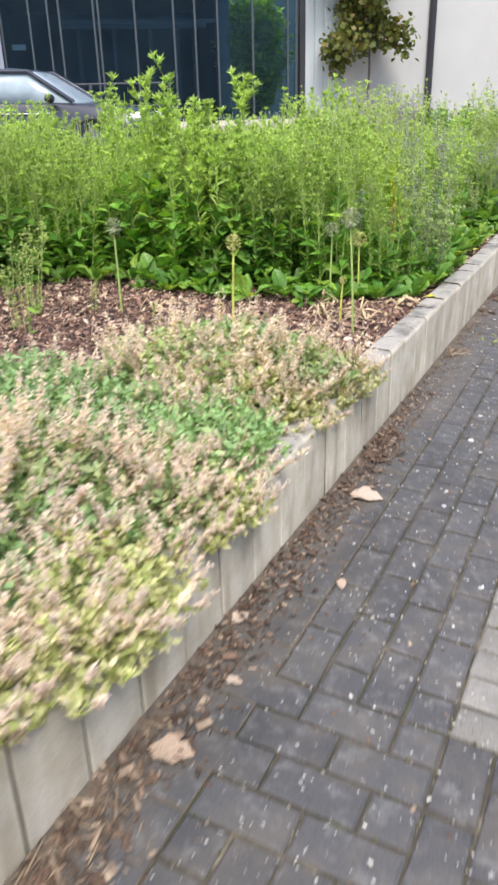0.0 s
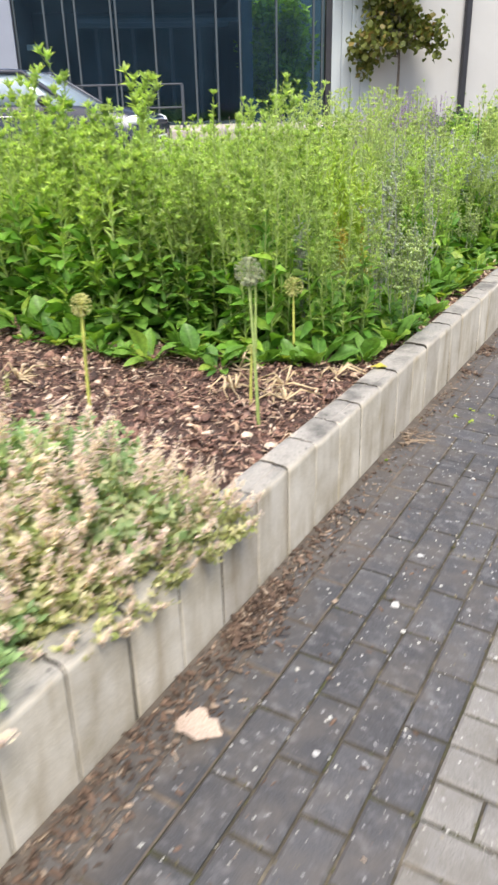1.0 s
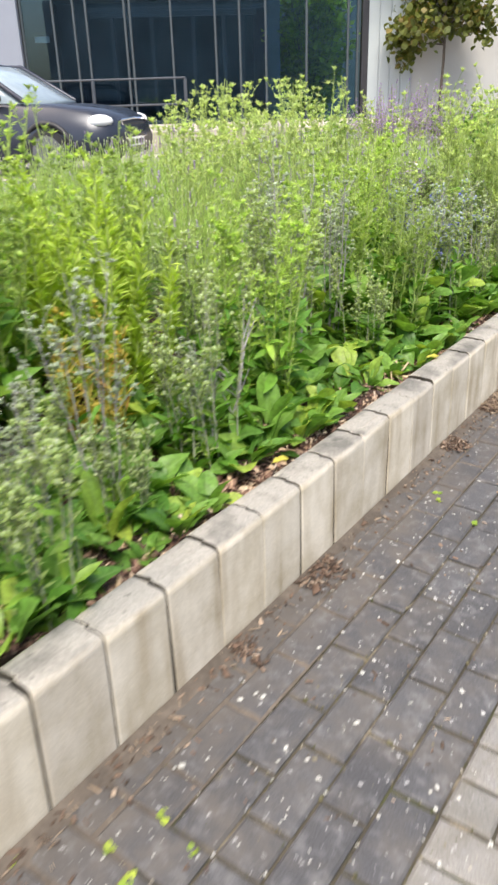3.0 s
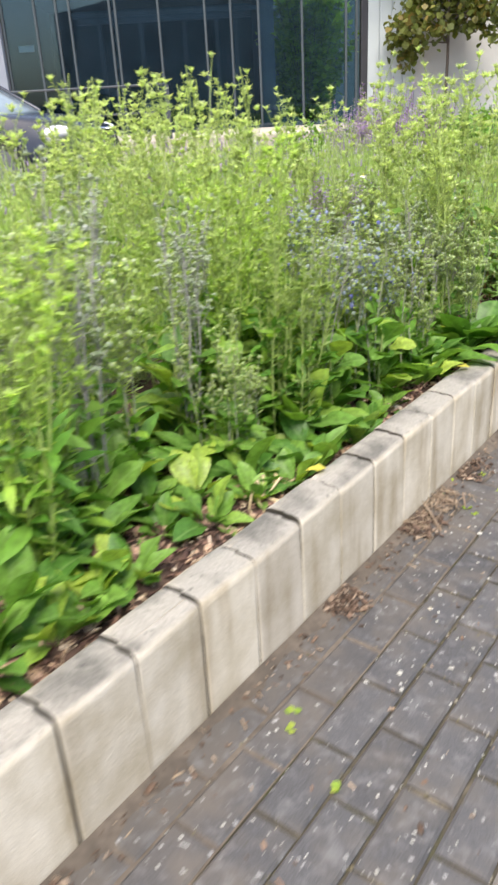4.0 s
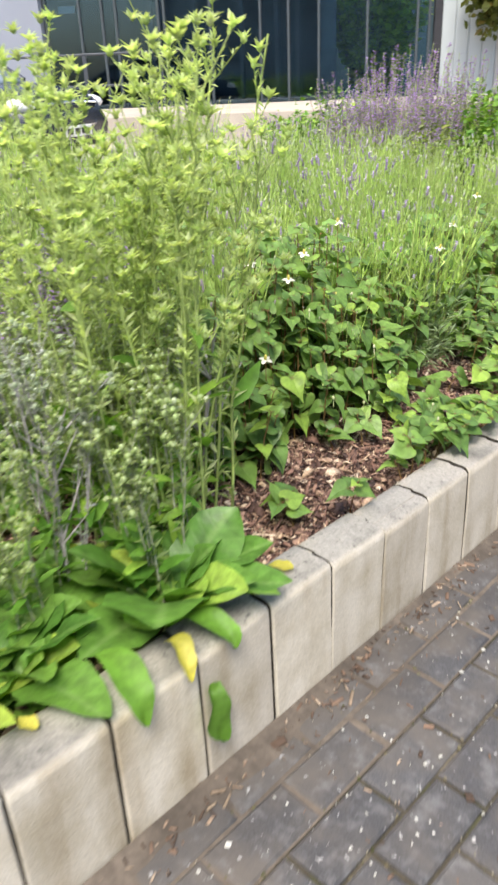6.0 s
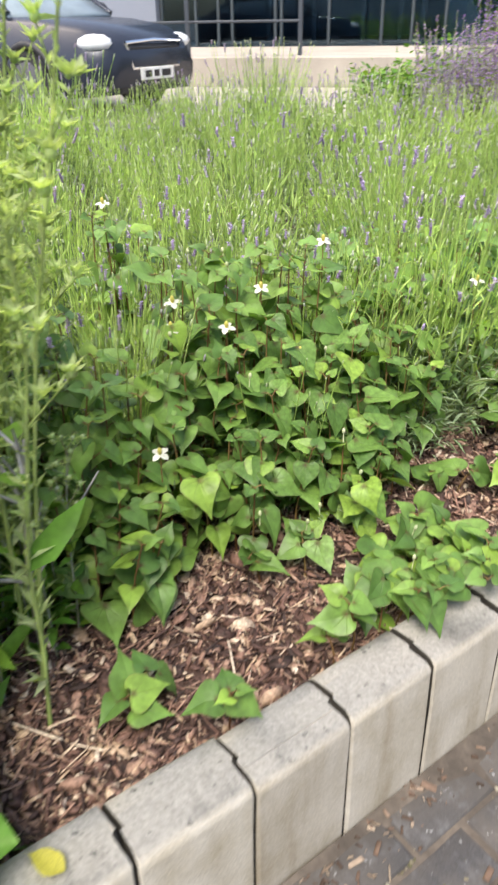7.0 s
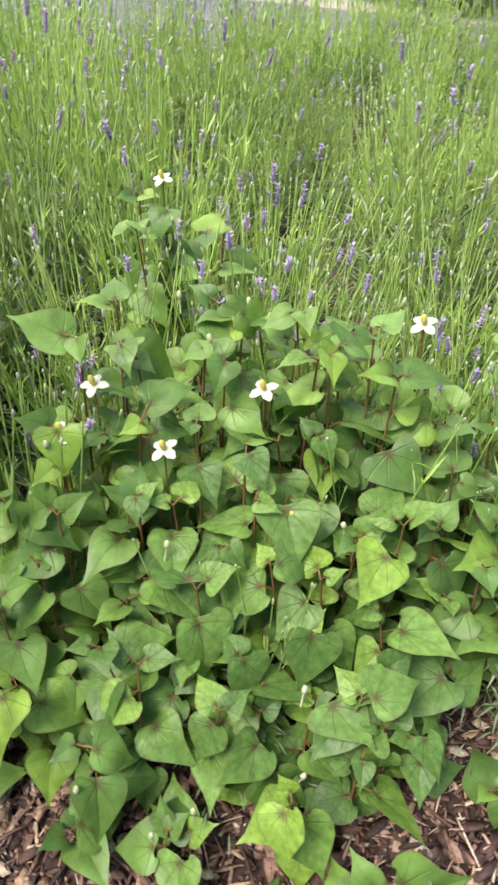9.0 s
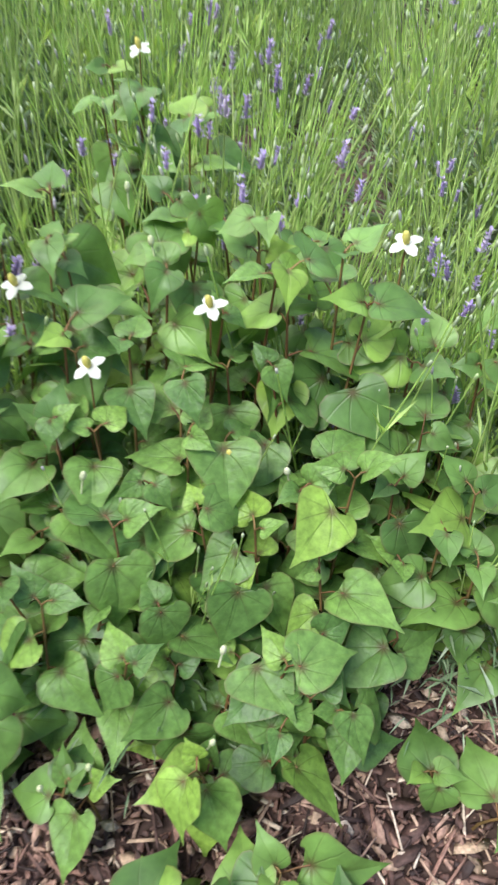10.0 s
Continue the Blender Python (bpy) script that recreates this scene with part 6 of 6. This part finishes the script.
def dry_leaf(seed):
    """A curled, ragged leaf of length 1."""
    r = random.Random(seed)
    v, f = [], []
    for i in range(9):
        t = i / 8
        w = 0.30 * math.sin(math.pi * min(1, t * 0.96 + 0.03)) ** 0.8
        for j, u in enumerate((-1, -0.5, 0, 0.5, 1)):
            rag = 1 + (r.uniform(-0.35, 0.3) if abs(u) == 1 else r.uniform(-0.1, 0.1))
            v.append((u * w * rag, t + r.uniform(-0.03, 0.03), 0.22 * (u * w) ** 2 / 0.09 * 0.25 + 0.05 * math.sin(5 * t + seed) + r.uniform(-0.012, 0.012)))
    for i in range(8):
        for j in range(4):
            q = 5 * i + j
            f.append((q, q + 1, q + 6, q + 5))
    h = Heap()
    h.add(v, f, np.eye(3)[None], np.zeros((1, 3)))
    return h.mesh("dry_leaf", M_DRYLEAF)


dry_meshes = [dry_leaf(s) for s in range(4)]
r_dry = random.Random(2)
for x, y, s, a in ((0.07, 2.13, 0.115, -85), (0.06, 0.93, 0.1, -75), (0.03, 1.36, 0.06, -20), (0.15, 1.18, 0.05, 80), (0.23, 1.62, 0.05, 20), (0.1, 7.05, 0.04, 30), (0.35, 7.15, 0.035, 110)):
    ob = new("dry_leaf", dry_meshes[r_dry.randrange(4)])
    ob.matrix_basis = pose(x, y, path_z(x, y) + 0.006, 3, 4, a) @ Matrix.Scale(s, 4)
    tagged(ob, "curled pale brown dry leaf lying on the paving", "leaf", "dry leaves")

# soil washed against the wall foot
def drift_z(x, y):
    w = 0.05 + 0.06 * noise.noise((y * 1.7, 2.0, 0)) + 0.04 * noise.noise((y * 7.0, 5.0, 0)) + 0.02 * noise.noise((y * 23.0, 9.0, 0))
    return path_z(x, y) - 0.004 + max(0.0, 1 - x / max(w, 0.02)) * 0.014 + 0.002 * noise.noise((x * 60, y * 60, 1))


drift = part("soil_drift", sheet(np.linspace(0.004, 0.2, 14), np.linspace(-2, 13, 300), drift_z), M_DRIFT)
tagged(drift, "thin brown soil washed along the foot of the wall", "soil", kind="stuff")

# small seedlings in the joints
M_SEEDLING = leaf_mat("seedling_leaf", (0.20, 0.34, 0.05), (0.38, 0.48, 0.07), None, 0.5, 0.3)
for i, (x, y) in enumerate(SEEDLINGS):
    g = np.random.default_rng(500 + i)
    sd = Heap()
    k = 5
    sd.add(*OVAL, turns(headings(g.uniform(0, 6.28, k), g.uniform(0.3, 0.9, k))) * g.uniform(0.012, 0.022, k)[:, None, None] * np.array([1.5, 1, 1]), np.zeros((k, 3)))
    s_ob = part("seedling", sd, M_SEEDLING)
    s_ob.matrix_basis = pose(x, y, path_z(x, y) - 0.002)
    tagged(s_ob, "tiny yellow-green seedling growing in a paving joint", "plant", "seedlings")

# ---- paving: dark blocks along the wall, a pale band further out ----
pavement = thing("pavement", Matrix(), "block paving of dark and pale concrete pavers", "pavement", kind="structure")
part("bedding", sheet(np.linspace(-0.03, 6.0, 8), np.linspace(-5, 16, 22), lambda x, y: path_z(x, y) - 0.0085), M_JOINT, pavement, "sandy mossy joints")
r_p = random.Random(31)


def paver_mesh(lx, ly, mat, seed):
    r = random.Random(seed)
    hx, hy, e = lx / 2 - 0.0036, ly / 2 - 0.0036, 0.0055
    bm = bmesh.new()
    rows = []
    for z, k in ((-0.03, 0), (-0.0045, 0), (0.0, e)):
        rows.append([bm.verts.new((sx * (hx - k) + r.uniform(-1, 1) * 0.0012, sy * (hy - k) + r.uniform(-1, 1) * 0.0012, z)) for sx, sy in ((-1, -1), (1, -1), (1, 1), (-1, 1))])
    for a, b in zip(rows, rows[1:]):
        for j in range(4):
            bm.faces.new((a[j], a[(j + 1) % 4], b[(j + 1) % 4], b[j]))
    bm.faces.new(rows[-1])
    me = bpy.data.meshes.new("paver")
    bm.to_mesh(me)
    bm.free()
    me.materials.append(mat)
    return me


dark_y = [paver_mesh(0.1, 0.2, M_PAVER, s) for s in range(4)]
dark_x = [paver_mesh(0.2, 0.1, M_PAVER, s) for s in range(4)]
half_d = [paver_mesh(0.1, 0.1, M_PAVER, s) for s in range(3)]
pale_x = [paver_mesh(0.2, 0.1, M_PAVER_LIGHT, s) for s in range(4)]
half_p = [paver_mesh(0.1, 0.1, M_PAVER_LIGHT, s) for s in range(3)]
layout = []  # x, y, mesh
UNIT = 0.10155  # half a paver with its joint, along the wall
CROSS = [(1.25 - 4 * UNIT + 29 * UNIT * k, 1.25 + 29 * UNIT * k) for k in range(-2, 5)]  # crosswise courses in the dark strip
PALE = [(b, b + 21 * UNIT) for a, b in CROSS]  # stretches of the pale band


def strip(x, a, b, start, whole, half):
    """One column of pavers laid lengthwise from a to b, beginning with a half one or not."""
    y = a
    if start:
        layout.append((x, y + UNIT / 2, half))
        y += UNIT
    while y < b - 1.5 * UNIT:
        layout.append((x, y + UNIT, whole))
        y += 2 * UNIT
    if y < b - UNIT / 2:
        layout.append((x, y + UNIT / 2, half))


for (a, b), (c, d) in zip(CROSS, CROSS[1:]):
    for col in range(6):
        strip(0.05 + col * 0.1, b, c, col % 2, dark_y, half_d)
    for row in range(4):
        yy = a + (row + 0.5) * UNIT
        for x in ((0.1, 0.3, 0.5) if row % 2 == 0 else (0.2, 0.4)):
            layout.append((x, yy, dark_x))
        if row % 2:
            layout.extend([(0.05, yy, half_d), (0.55, yy, half_d)])
for (a, b), (c, d) in zip(PALE, PALE[1:]):
    for col in range(24):
        strip(0.65 + col * 0.1, b, c, col % 2, dark_y, half_d)
    for row in range(21):
        yy = a + (row + 0.5) * UNIT
        x = 0.6
        if row % 2:
            layout.append((0.65, yy, half_p))
            x = 0.7
        while x < 2.95:
            layout.append((x + 0.1, yy, pale_x))
            x += 0.2
near = sorted(range(len(layout)), key=lambda i: abs(layout[i][0] - 0.3) + 0.12 * abs(layout[i][1] - 3.6))[:300]
near = set(near)
rest_d, rest_p = Heap(), Heap()
for i, (x, y, kind) in enumerate(layout):
    me = kind[r_p.randrange(len(kind))]
    m = pose(x, y, path_z(x, y) + r_p.uniform(-0.0018, 0.0018), r_p.uniform(-0.6, 0.6), 2.1 + r_p.uniform(-0.7, 0.7), r_p.uniform(-0.7, 0.7))
    if i in near:
        ob = new("paver", me)
        ob.parent, ob.matrix_basis = pavement, m
    else:
        v = [tuple(p.co) for p in me.vertices]
        f = [tuple(p.vertices) for p in me.polygons]
        (rest_p if me.materials[0] is M_PAVER_LIGHT else rest_d).add(v, f, np.array(m.to_3x3())[None], [tuple(m.translation)])
for heap, mat, what in ((rest_d, M_PAVER, "further_dark_pavers"), (rest_p, M_PAVER_LIGHT, "further_pale_pavers")):
    me = heap.mesh(what, mat, smooth=False)
    tagged(part(what, me, mat, pavement), kind="stuff")
